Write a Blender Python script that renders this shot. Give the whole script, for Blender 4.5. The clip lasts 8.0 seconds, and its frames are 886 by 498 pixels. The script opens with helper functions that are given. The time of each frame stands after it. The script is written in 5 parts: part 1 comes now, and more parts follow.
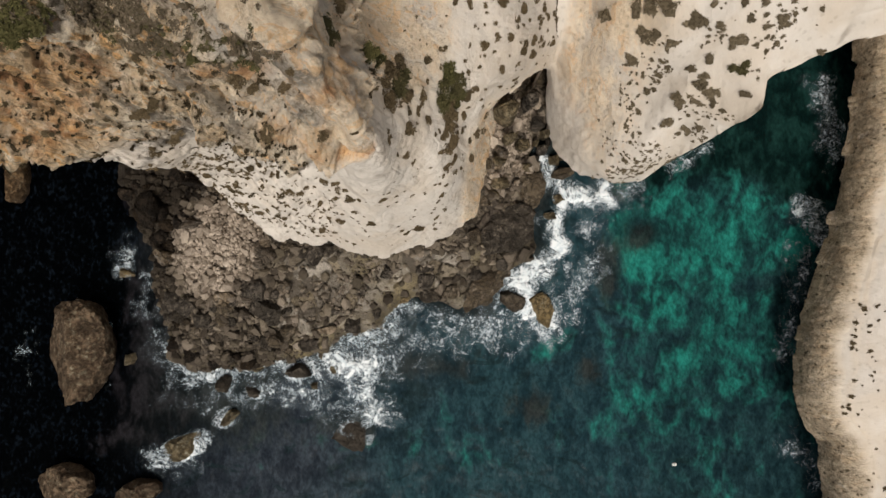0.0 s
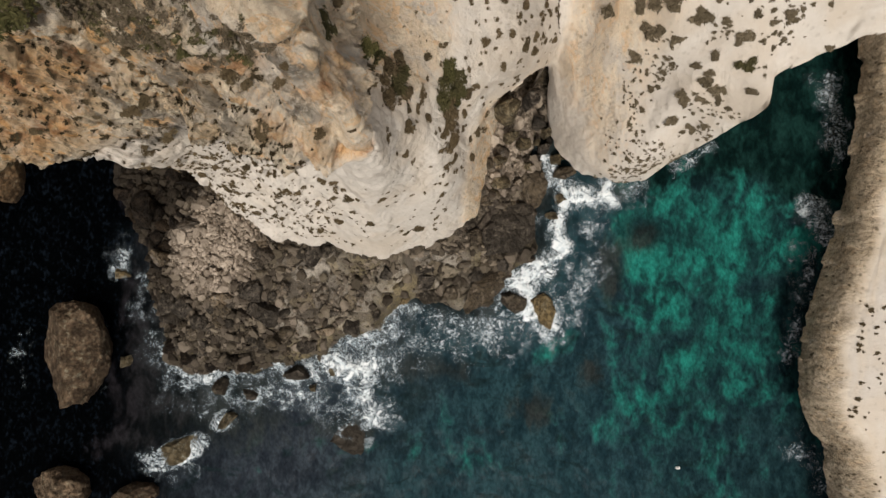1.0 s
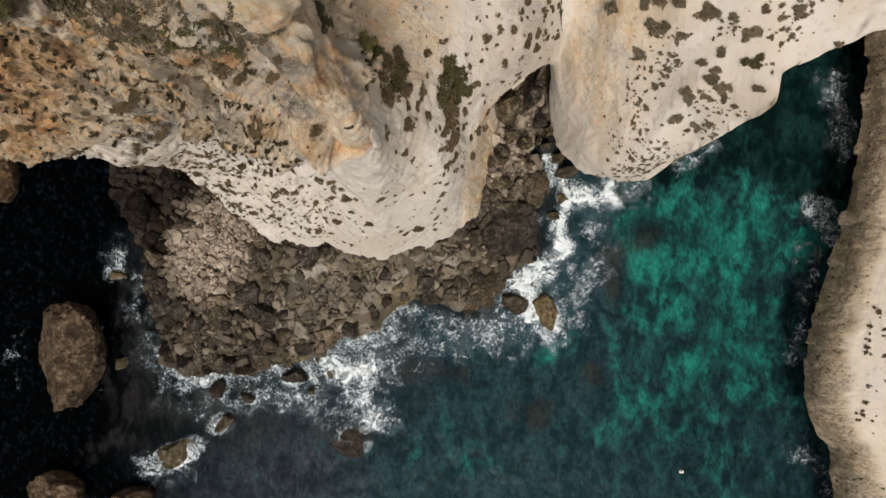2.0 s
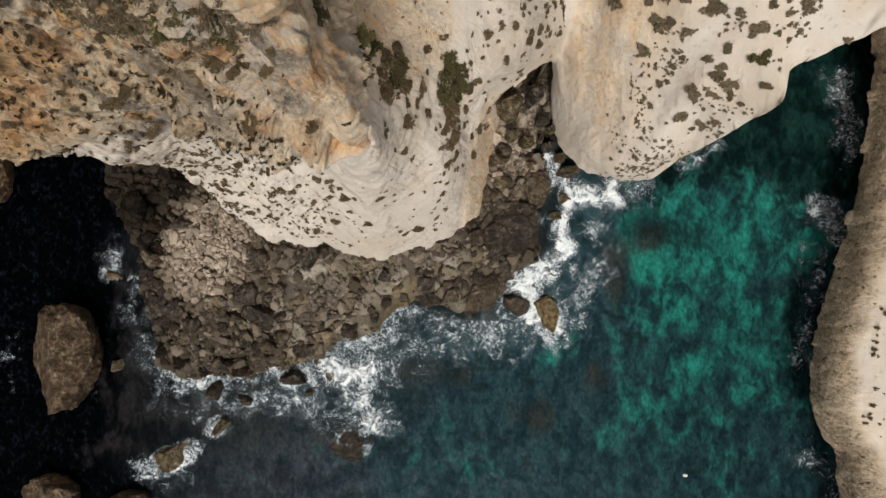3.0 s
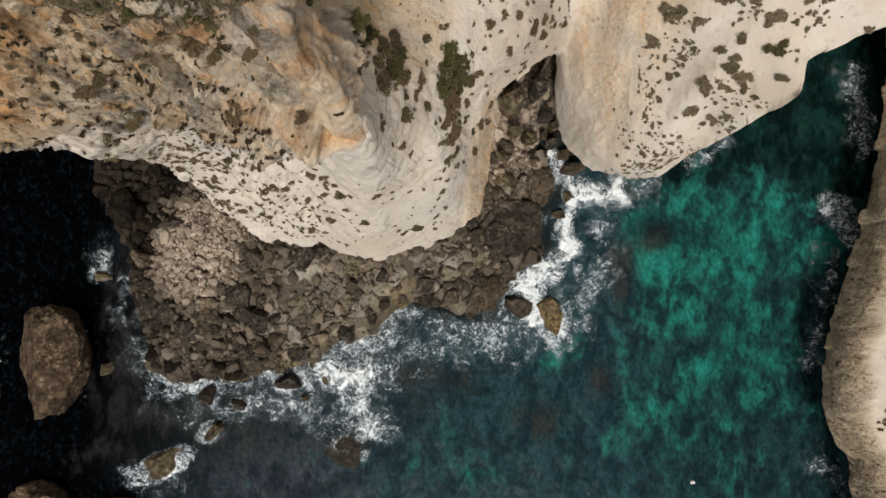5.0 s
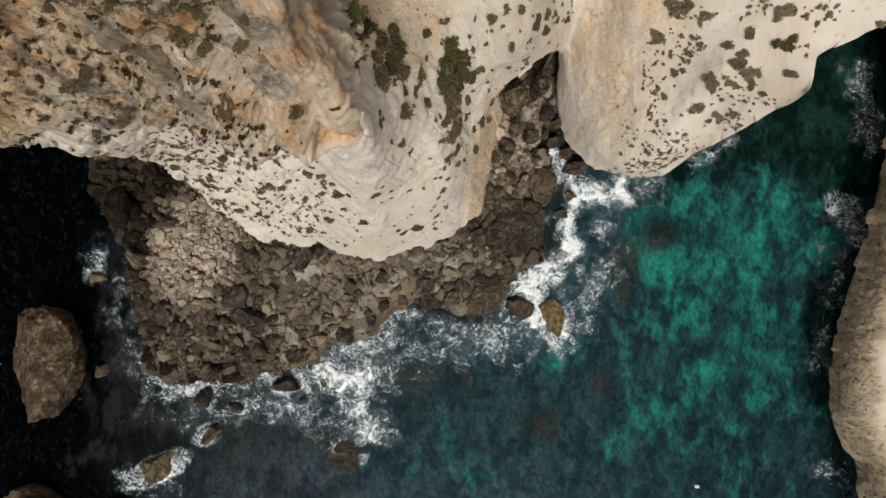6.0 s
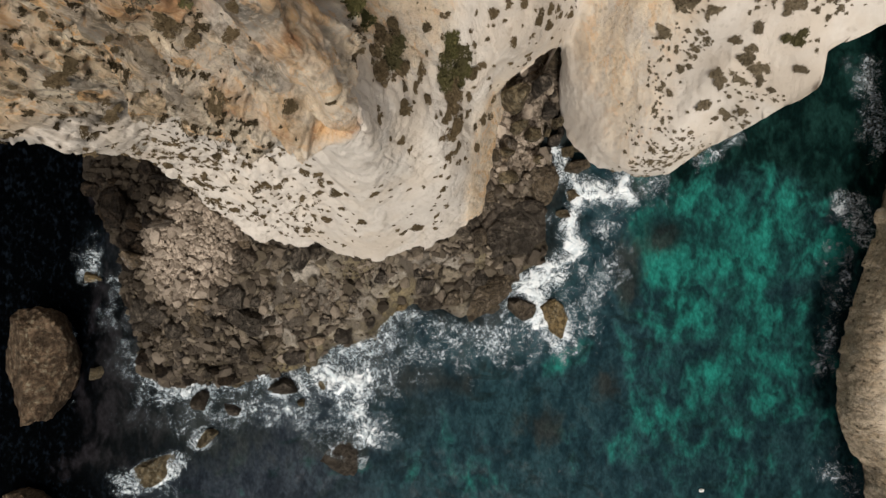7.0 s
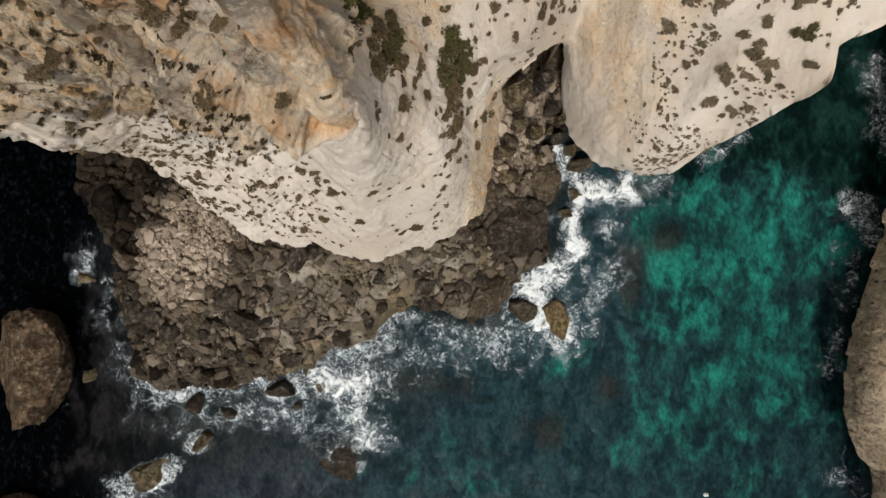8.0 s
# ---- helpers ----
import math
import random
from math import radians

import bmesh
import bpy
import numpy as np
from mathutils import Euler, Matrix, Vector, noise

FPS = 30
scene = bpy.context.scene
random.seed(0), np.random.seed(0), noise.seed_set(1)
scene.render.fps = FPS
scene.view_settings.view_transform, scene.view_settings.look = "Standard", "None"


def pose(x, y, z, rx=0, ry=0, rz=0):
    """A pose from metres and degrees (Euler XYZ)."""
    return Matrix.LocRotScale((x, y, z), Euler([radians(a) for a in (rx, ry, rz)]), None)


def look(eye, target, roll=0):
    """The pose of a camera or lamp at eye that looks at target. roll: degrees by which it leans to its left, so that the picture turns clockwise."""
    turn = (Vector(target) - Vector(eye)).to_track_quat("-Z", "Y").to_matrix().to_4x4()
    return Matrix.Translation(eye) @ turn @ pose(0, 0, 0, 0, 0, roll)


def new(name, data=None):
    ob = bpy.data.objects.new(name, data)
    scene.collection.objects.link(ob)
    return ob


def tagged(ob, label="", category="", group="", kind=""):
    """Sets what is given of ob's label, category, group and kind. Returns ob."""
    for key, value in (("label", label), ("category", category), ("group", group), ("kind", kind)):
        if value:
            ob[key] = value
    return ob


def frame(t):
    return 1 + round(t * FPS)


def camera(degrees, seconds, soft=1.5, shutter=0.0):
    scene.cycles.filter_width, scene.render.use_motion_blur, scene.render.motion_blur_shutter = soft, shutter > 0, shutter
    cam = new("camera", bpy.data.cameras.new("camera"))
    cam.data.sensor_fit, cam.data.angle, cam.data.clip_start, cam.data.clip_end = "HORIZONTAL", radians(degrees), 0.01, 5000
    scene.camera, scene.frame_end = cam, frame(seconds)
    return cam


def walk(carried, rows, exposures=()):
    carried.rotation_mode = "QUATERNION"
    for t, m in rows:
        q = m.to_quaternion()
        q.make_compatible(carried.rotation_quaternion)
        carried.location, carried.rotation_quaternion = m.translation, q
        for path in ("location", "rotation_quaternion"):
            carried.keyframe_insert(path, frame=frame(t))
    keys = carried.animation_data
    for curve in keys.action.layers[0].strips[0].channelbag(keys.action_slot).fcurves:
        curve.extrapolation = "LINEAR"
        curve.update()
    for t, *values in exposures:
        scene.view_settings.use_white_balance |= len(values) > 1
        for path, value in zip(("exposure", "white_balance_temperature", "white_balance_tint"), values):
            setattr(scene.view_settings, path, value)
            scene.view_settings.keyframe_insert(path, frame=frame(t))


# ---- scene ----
cam = camera(70.0, 8.0)
METRES, EYE, TILT, LEAN, TURN = 14.0, 120.0, -90.0, 0.0, 0.0
ROWS = [
    (0.0, 0.0, 0.0, 0.0, 0.0, 0.0, -0.0),
    (0.5, -0.0023, 0.0618, 0.0035, 0.0, -0.0, 0.01),
    (1.0, -0.0035, 0.1162, 0.0072, -0.01, -0.01, 0.02),
    (1.5, -0.0041, 0.1791, 0.01, -0.01, -0.0, 0.02),
    (3.0, -0.0052, 0.3519, 0.0115, 0.02, 0.05, 0.02),
    (3.5, -0.0078, 0.4161, 0.0146, -0.0, 0.02, 0.02),
    (4.0, -0.0085, 0.4736, 0.0153, -0.01, 0.02, 0.01),
    (4.5, -0.0071, 0.5393, 0.0148, -0.01, 0.01, 0.0),
    (6.0, -0.0074, 0.7306, 0.014, 0.03, 0.04, -0.01),
    (6.5, -0.0099, 0.792, 0.0163, 0.02, 0.03, -0.01),
    (7.0, -0.0127, 0.8632, 0.019, 0.01, 0.01, -0.01),
    (7.5, -0.0142, 0.9267, 0.0212, -0.01, 0.0, -0.01),
    (8.0, -0.0161, 0.9986, 0.0252, -0.02, -0.02, -0.0),
]
walk(cam, [(t, pose(0, 0, EYE, TILT, LEAN, TURN) @ pose(METRES * x, METRES * y, METRES * z, 90 + pitch, roll, yaw)) for t, x, y, z, yaw, pitch, roll in ROWS])

# ---- sky and sun: bright overcast afternoon ----
SUN_HEIGHT, SUN_SIDE = radians(58), radians(180)
world = bpy.data.worlds.new("sky")
scene.world = world
world.use_nodes = True
wn, wl = world.node_tree.nodes, world.node_tree.links
wn.clear()
sky = wn.new("ShaderNodeTexSky")
sky.sky_type, sky.sun_disc = "NISHITA", False
sky.sun_elevation, sky.sun_rotation = SUN_HEIGHT, SUN_SIDE
sky.air_density, sky.dust_density, sky.ozone_density = 1.0, 4.0, 1.0
grey = wn.new("ShaderNodeHueSaturation")
grey.inputs["Saturation"].default_value = 0.25
glow = wn.new("ShaderNodeBackground")
glow.inputs["Strength"].default_value = 0.088
wout = wn.new("ShaderNodeOutputWorld")
wl.new(sky.outputs["Color"], grey.inputs["Color"])
wl.new(grey.outputs["Color"], glow.inputs["Color"])
wl.new(glow.outputs["Background"], wout.inputs["Surface"])
sun = new("sun", bpy.data.lights.new("sun", "SUN"))
sun.data.energy, sun.data.angle, sun.data.color = 2.65, radians(16), (1.0, 0.93, 0.84)
# the sky's sun_rotation turns clockwise from +y
towards = Vector((math.sin(SUN_SIDE) * math.cos(SUN_HEIGHT), math.cos(SUN_SIDE) * math.cos(SUN_HEIGHT), math.sin(SUN_HEIGHT)))
sun.matrix_world = look(towards * 400, (0, 0, 0))

# ---- small tools ----
rng = np.random.default_rng(7)


def hashed(i, j, k, seed):
    """A repeatable number from 0 to 1 for each lattice cell."""
    h = (i * 374761393 + j * 668265263 + k * 2147483647 + seed * 1274126177) & 0xFFFFFFFF
    h = ((h ^ (h >> 13)) * 1103515245) & 0xFFFFFFFF
    h = ((h ^ (h >> 16)) * 2654435761) & 0xFFFFFFFF
    return ((h ^ (h >> 15)) & 0xFFFFFF) / 0xFFFFFF


def vnoise(p, seed=0):
    """Smooth noise from -1 to 1 at the points p (n x 3)."""
    c = np.floor(p).astype(np.int64)
    f = p - c
    f = f * f * f * (f * (f * 6 - 15) + 10)
    total = 0
    for dx in (0, 1):
        for dy in (0, 1):
            for dz in (0, 1):
                w = (f[:, 0] if dx else 1 - f[:, 0]) * (f[:, 1] if dy else 1 - f[:, 1]) * (f[:, 2] if dz else 1 - f[:, 2])
                total = total + w * hashed(c[:, 0] + dx, c[:, 1] + dy, c[:, 2] + dz, seed)
    return total * 2 - 1


def fbm(p, octaves=4, seed=0, gain=0.5):
    total, amp, size = 0, 1.0, 1.0
    for o in range(octaves):
        total = total + amp * vnoise(p * size + o * 17.3, seed + o)
        amp, size = amp * gain, size * 2.03
    return total


def ridged(p, octaves=3, seed=0):
    total, amp, size = 0, 1.0, 1.0
    for o in range(octaves):
        total = total + amp * (1 - 2 * np.abs(vnoise(p * size + o * 9.1, seed + o)))
        amp, size = amp * 0.5, size * 2.1
    return total


def smooth(a, b, x):
    t = np.clip((x - a) / (b - a), 0, 1)
    return t * t * (3 - 2 * t)


def catmull(points, t, ease=0.42):
    """The curve through points (n x ... x 3) at the parameters t, from 0 to n - 1."""
    n = len(points)
    i = np.clip(np.floor(t).astype(int), 0, n - 2)
    f = (t - i).reshape((-1,) + (1,) * (points.ndim - 1))
    a, b = points[i], points[i + 1]
    ta = ease * (b - points[np.maximum(i - 1, 0)])
    tb = ease * (points[np.minimum(i + 2, n - 1)] - a)
    return (2 * f**3 - 3 * f**2 + 1) * a + (f**3 - 2 * f**2 + f) * ta + (3 * f**2 - 2 * f**3) * b + (f**3 - f**2) * tb


def sheet(name, grid, material, flip=False, smooth_shade=True):
    """A mesh from a grid of points (rows x columns x 3)."""
    r, c = grid.shape[:2]
    idx = np.arange(r * c).reshape(r, c)
    quads = np.stack([idx[:-1, :-1], idx[:-1, 1:], idx[1:, 1:], idx[1:, :-1]], -1).reshape(-1, 4)
    if flip:
        quads = quads[:, ::-1]
    return numpy_mesh(name, grid.reshape(-1, 3), quads, material, smooth_shade)


def numpy_mesh(name, verts, faces, material, smooth_shade=False):
    me = bpy.data.meshes.new(name)
    n, k = faces.shape
    me.vertices.add(len(verts))
    me.vertices.foreach_set("co", np.ascontiguousarray(verts, dtype=np.float32).ravel())
    me.loops.add(n * k)
    me.loops.foreach_set("vertex_index", np.ascontiguousarray(faces, dtype=np.int32).ravel())
    me.polygons.add(n)
    me.polygons.foreach_set("loop_start", np.arange(0, n * k, k, dtype=np.int32))
    me.polygons.foreach_set("use_smooth", np.full(n, smooth_shade, dtype=bool))
    me.update(calc_edges=True)
    me.validate()
    me.materials.append(material)
    return me


def normals_of(g):
    du, dv = np.gradient(g, axis=1), np.gradient(g, axis=0)
    n = np.cross(du, dv)
    return n / np.maximum(np.linalg.norm(n, axis=-1, keepdims=True), 1e-9)


def to_segments(p, line):
    """For points p (n x 2): the distance to a polyline."""
    best = np.full(len(p), 1e9)
    for a, b in zip(line[:-1], line[1:]):
        d = b - a
        t = np.clip(((p - a) @ d) / max(d @ d, 1e-9), 0, 1)
        best = np.minimum(best, np.linalg.norm(p - a - t[:, None] * d, axis=1))
    return best


def inside(p, poly):
    """Which of the points p (n x 2) lie inside the polygon."""
    hit = np.zeros(len(p), bool)
    for a, b in zip(poly, np.roll(poly, -1, axis=0)):
        cross = (a[1] > p[:, 1]) != (b[1] > p[:, 1])
        x = (b[0] - a[0]) * (p[:, 1] - a[1]) / (b[1] - a[1] + 1e-12) + a[0]
        hit ^= cross & (p[:, 0] < x)
    return hit


def signed(p, poly):
    """Metres inside (plus) or outside (minus) the polygon."""
    d = to_segments(p, np.vstack([poly, poly[:1]]))
    return np.where(inside(p, poly), d, -d)

# ---- materials ----
class Nodes:
    """A short way to write a node material."""

    def __init__(self, name):
        self.mat = bpy.data.materials.new(name)
        self.mat.use_nodes = True
        self.tree = self.mat.node_tree
        self.tree.nodes.clear()
        self.out = self.tree.nodes.new("ShaderNodeOutputMaterial")
        self.place = self.tree.nodes.new("ShaderNodeTexCoord").outputs["Object"]

    def put(self, socket, value):
        if isinstance(value, bpy.types.NodeSocket):
            self.tree.links.new(value, socket)
        elif isinstance(value, tuple) and len(value) == 3 and socket.type == "RGBA":
            socket.default_value = (*value, 1)
        else:
            socket.default_value = value

    def add(self, kind, out=0, **ins):
        n = self.tree.nodes.new(kind)
        for k, v in ins.items():
            self.put(n.inputs[k.replace("_", " ")], v)
        return n.outputs[out]

    def mapped(self, scale=(1, 1, 1), turn=(0, 0, 0), source=None):
        n = self.tree.nodes.new("ShaderNodeMapping")
        self.tree.links.new(source or self.place, n.inputs["Vector"])
        n.inputs["Scale"].default_value = scale
        n.inputs["Rotation"].default_value = [radians(a) for a in turn]
        return n.outputs[0]

    def drawn(self, lengths, turn=(0, 0, 0)):
        """Places turned, then drawn out by the lengths along the turned axes."""
        v = self.mapped(lengths, turn)
        v.node.vector_type = "TEXTURE"
        return v

    def noise(self, scale, detail=4, rough=0.55, source=None, distort=0.0):
        return self.add("ShaderNodeTexNoise", 0, Vector=source or self.place, Scale=scale, Detail=detail, Roughness=rough, Distortion=distort)

    def ramp(self, value, a, b, lo=0.0, hi=1.0):
        n = self.tree.nodes.new("ShaderNodeMapRange")
        n.interpolation_type = "SMOOTHSTEP"
        for k, v in zip(("Value", "From Min", "From Max", "To Min", "To Max"), (value, a, b, lo, hi)):
            self.put(n.inputs[k], v)
        return n.outputs[0]

    def math(self, op, a, b=0.0):
        n = self.tree.nodes.new("ShaderNodeMath")
        n.operation = op
        self.put(n.inputs[0], a)
        self.put(n.inputs[1], b)
        return n.outputs[0]

    def mix(self, factor, a, b, mode="MIX"):
        n = self.tree.nodes.new("ShaderNodeMix")
        n.data_type, n.blend_type = "RGBA", mode
        self.put(n.inputs[0], factor)
        self.put(n.inputs[6], a)
        self.put(n.inputs[7], b)
        return n.outputs[2]

    def attr(self, name):
        n = self.tree.nodes.new("ShaderNodeAttribute")
        n.attribute_name = name
        return n.outputs["Fac"]

    def bump(self, height, strength, distance, after=None):
        n = self.tree.nodes.new("ShaderNodeBump")
        self.put(n.inputs["Height"], height)
        n.inputs["Strength"].default_value, n.inputs["Distance"].default_value = strength, distance
        if after is not None:
            self.tree.links.new(after, n.inputs["Normal"])
        return n.outputs[0]

    def surface(self, colour, rough=0.9, normal=None, **more):
        n = self.tree.nodes.new("ShaderNodeBsdfPrincipled")
        self.put(n.inputs["Base Color"], colour)
        self.put(n.inputs["Roughness"], rough)
        for k, v in more.items():
            self.put(n.inputs[k.replace("_", " ")], v)
        if normal is not None:
            self.put(n.inputs["Normal"], normal)
        return n.outputs[0]

    def done(self, shader):
        self.tree.links.new(shader, self.out.inputs["Surface"])
        return self.mat


def limestone(name, pale, warm, rust, grey, beds=(1, 1, 1), turn=(0, 0, 0), reach=0.0, blotch=1.0):
    """Weathered coralline limestone: cream, with ochre, rust and grey stains drawn out along the beds."""
    m = Nodes(name)
    along = m.drawn(beds, turn)
    big = m.noise(0.13, 6, 0.62, along, 0.9)
    mid = m.noise(0.5, 9, 0.74, along, 0.7)
    fine = m.noise(2.2, 8, 0.72)
    grit = m.noise(0.9, 9, 0.74, None, 0.4)
    stain, grime = m.attr("stain"), m.attr("grime")
    weathered = m.math("MAXIMUM", stain, m.math("MAXIMUM", grime, 0.17))
    col = m.mix(m.math("MULTIPLY", m.ramp(grit, 0.42, 0.68), weathered), pale, tuple(c * k for c, k in zip(pale, (0.74, 0.69, 0.62))))
    # broad faint blooms of buff over the clean faces
    bloom = m.noise(0.09, 5, 0.6, None, 0.8)
    col = m.mix(m.ramp(bloom, 0.42, 0.66, 0.0, 0.55), col, tuple(c * k for c, k in zip(pale, (0.88, 0.8, 0.7))))
    # the stained ground tone, with pale ribs left between
    col = m.mix(m.math("MULTIPLY", stain, m.ramp(big, 0.34, 0.56, 0.15, 0.7)), col, tuple(c * k for c, k in zip(warm, (1.15, 1.2, 1.25))))
    blend = m.math("ADD", m.math("MULTIPLY", big, 0.45), m.math("MULTIPLY", mid, 0.55))
    col = m.mix(m.math("MULTIPLY", m.ramp(blend, 0.46 - reach, 0.54 - reach, 0.0, 0.9), stain), col, warm)
    ribs = m.noise(0.36, 9, 0.72, along, 1.1)
    col = m.mix(m.math("MULTIPLY", m.ramp(ribs, 0.52, 0.56, 0.0, 0.9 * blotch), stain), col, tuple(c * k for c, k in zip(pale, (1.46, 1.38, 1.2))))
    ochre = m.noise(0.28, 8, 0.7, along, 1.6)
    col = m.mix(m.math("MULTIPLY", m.ramp(ochre, 0.54, 0.58, 0.0, 0.85 * blotch), stain), col, tuple(c * k for c, k in zip(warm, (1.05, 0.82, 0.55))))
    rusty = m.noise(0.33, 9, 0.74, along, 1.4)
    rusted = m.attr("rust")
    col = m.mix(m.math("MULTIPLY", rusted, m.ramp(rusty, 0.36, 0.6, 0.3, 0.9)), col, tuple(c * k for c, k in zip(warm, (0.92, 0.72, 0.5))))
    col = m.mix(m.math("MULTIPLY", rusted, m.ramp(mid, 0.5, 0.6, 0.0, 0.8)), col, rust)
    streak = m.noise(0.3, 9, 0.75, along, 1.0)
    col = m.mix(m.math("MULTIPLY", m.ramp(streak, 0.49, 0.53, 0.0, 0.8), grime), col, grey)
    # thin dark clefts and lichen specks
    cleft = m.ramp(m.math("ABSOLUTE", m.math("SUBTRACT", m.noise(0.55, 7, 0.7, along, 0.8), 0.5)), 0.0, 0.042, 0.95, 0.0)
    col = m.mix(m.math("MULTIPLY", cleft, m.math("ADD", m.math("MULTIPLY", weathered, 0.95), -0.24)), col, tuple(c * 0.22 for c in warm))
    specks = m.add("ShaderNodeTexVoronoi", 0, Vector=m.mapped((1.0, 1.0, 0.55)), Scale=1.15, Randomness=1.0)
    col = m.mix(m.math("MULTIPLY", m.math("MULTIPLY", m.ramp(specks, 0.2, 0.36, 0.9, 0.0), m.ramp(grit, 0.48, 0.56)), weathered), col, tuple(c * k for c, k in zip(warm, (0.13, 0.12, 0.1))))
    col = m.mix(m.math("MULTIPLY", m.ramp(fine, 0.58, 0.8, 0.0, 0.6), weathered), col, tuple(c * 0.45 for c in warm))
    col = m.mix(m.math("MULTIPLY", m.ramp(fine, 0.2, 0.55), m.attr("tide")), col, (0.08, 0.062, 0.045))
    strata = m.bump(m.math("MULTIPLY", streak, grime), 0.9, 1.0)
    grain = m.math("MULTIPLY", m.math("ADD", m.math("MULTIPLY", grit, 0.6), m.math("MULTIPLY", fine, 0.3)), weathered)
    rough = m.bump(grain, 0.9, 0.9, m.bump(m.math("MULTIPLY", mid, weathered), 0.9, 1.0, strata))
    return m.done(m.surface(col, 0.95, rough, Specular_IOR_Level=0.15))


cliff_stone = limestone("limestone", (0.575, 0.522, 0.458), (0.72, 0.535, 0.335), (0.42, 0.18, 0.07), (0.2, 0.175, 0.145), (2.2, 1.0, 0.7), (0, 70, 0), -0.02)
shelf_stone = limestone("pale_limestone", (0.64, 0.58, 0.51), (0.57, 0.45, 0.312), (0.36, 0.26, 0.16), (0.27, 0.21, 0.145), (2.4, 0.8, 1.0), (0, 0, 8), 0.1, 0.25)


def boulder_stone(name, dry, wet, edge=1.2):
    """Boulder rock, browner and darker where the sea wets it."""
    m = Nodes(name)
    world_place = m.add("ShaderNodeNewGeometry", 0)
    fine = m.noise(1.9, 8, 0.72, world_place, 0.4)
    big = m.noise(0.4, 6, 0.65, world_place, 0.9)
    own = m.add("ShaderNodeObjectInfo", 5)
    col = m.mix(m.ramp(big, 0.4, 0.56), dry, tuple(c * 0.4 for c in dry))
    col = m.mix(m.ramp(own, 0.0, 1.0, 0.0, 0.75), col, wet)
    col = m.mix(m.ramp(m.math("FRACT", m.math("MULTIPLY", own, 7.0)), 0.55, 0.95, 0.0, 0.45), col, tuple(c * k for c, k in zip(dry, (1.3, 1.15, 0.85))))
    col = m.mix(m.ramp(fine, 0.46, 0.66, 0.0, 0.75), col, tuple(c * 0.36 for c in dry))
    flecks = m.noise(1.1, 9, 0.78, world_place, 0.3)
    col = m.mix(m.math("MULTIPLY", m.ramp(flecks, 0.5, 0.64, 0.0, 0.5), m.ramp(big, 0.36, 0.6, 1.0, 0.1)), col, tuple(min(c * 2.7, 0.42) for c in dry))
    cracks = m.math("ABSOLUTE", m.math("SUBTRACT", m.noise(0.5, 7, 0.7, world_place, 1.0), 0.5))
    col = m.mix(m.ramp(cracks, 0.0, 0.025, 0.85, 0.0), col, tuple(c * 0.16 for c in dry))
    height = m.tree.nodes.new("ShaderNodeSeparateXYZ")
    m.tree.links.new(world_place, height.inputs[0])
    low = m.ramp(m.math("ADD", height.outputs[2], m.math("MULTIPLY", big, 1.6)), edge, edge + 1.4, 1.0, 0.0)
    col = m.mix(m.math("MULTIPLY", low, 0.75), col, wet)
    rough = m.bump(fine, 1.0, 0.35, m.bump(m.ramp(cracks, 0.0, 0.05), 0.8, 0.4, m.bump(big, 0.7, 0.6)))
    return m.done(m.surface(col, m.ramp(low, 0.0, 1.0, 0.95, 0.75), rough, Specular_IOR_Level=0.15))


dry_rock = boulder_stone("dry_boulder_rock", (0.25, 0.2, 0.15), (0.085, 0.066, 0.048))
dark_rock = boulder_stone("dark_boulder_rock", (0.135, 0.112, 0.088), (0.038, 0.031, 0.023))
# nearly black: wet rock, and the overhang's shade put into the colour
wet_shade_rock = boulder_stone("wet_shade_boulder_rock", (0.034, 0.024, 0.016), (0.012, 0.009, 0.006), 4.0)
stack_rock = boulder_stone("stack_rock", (0.26, 0.178, 0.112), (0.05, 0.032, 0.02))
algae_rock = boulder_stone("algae_covered_rock", (0.26, 0.205, 0.125), (0.1, 0.075, 0.04), 0.2)


def rubble_stone():
    m = Nodes("rubble_stone")
    own = m.add("ShaderNodeNewGeometry", "Random Per Island")
    pale = m.attr("pale")
    fine = m.noise(2.2, 5, 0.65)
    col = m.mix(own, (0.44, 0.365, 0.29), (0.15, 0.118, 0.088))
    own = m.math("POWER", own, 0.5)
    dark = m.mix(own, (0.21, 0.17, 0.128), (0.022, 0.017, 0.012))
    dark = m.mix(m.ramp(m.math("FRACT", m.math("MULTIPLY", own, 5.0)), 0.6, 0.95, 0.0, 0.5), dark, (0.2, 0.165, 0.115))
    col = m.mix(pale, dark, col)
    # blackens wet stones, and paints the overhang's shade on those at left
    col = m.mix(m.math("MULTIPLY", m.attr("damp_shade"), 0.85), col, (0.018, 0.014, 0.01))
    col = m.mix(m.ramp(fine, 0.5, 0.78, 0.0, 0.55), col, (0.05, 0.04, 0.03))
    return m.done(m.surface(col, 0.95, m.bump(fine, 0.8, 0.15), Specular_IOR_Level=0.12))


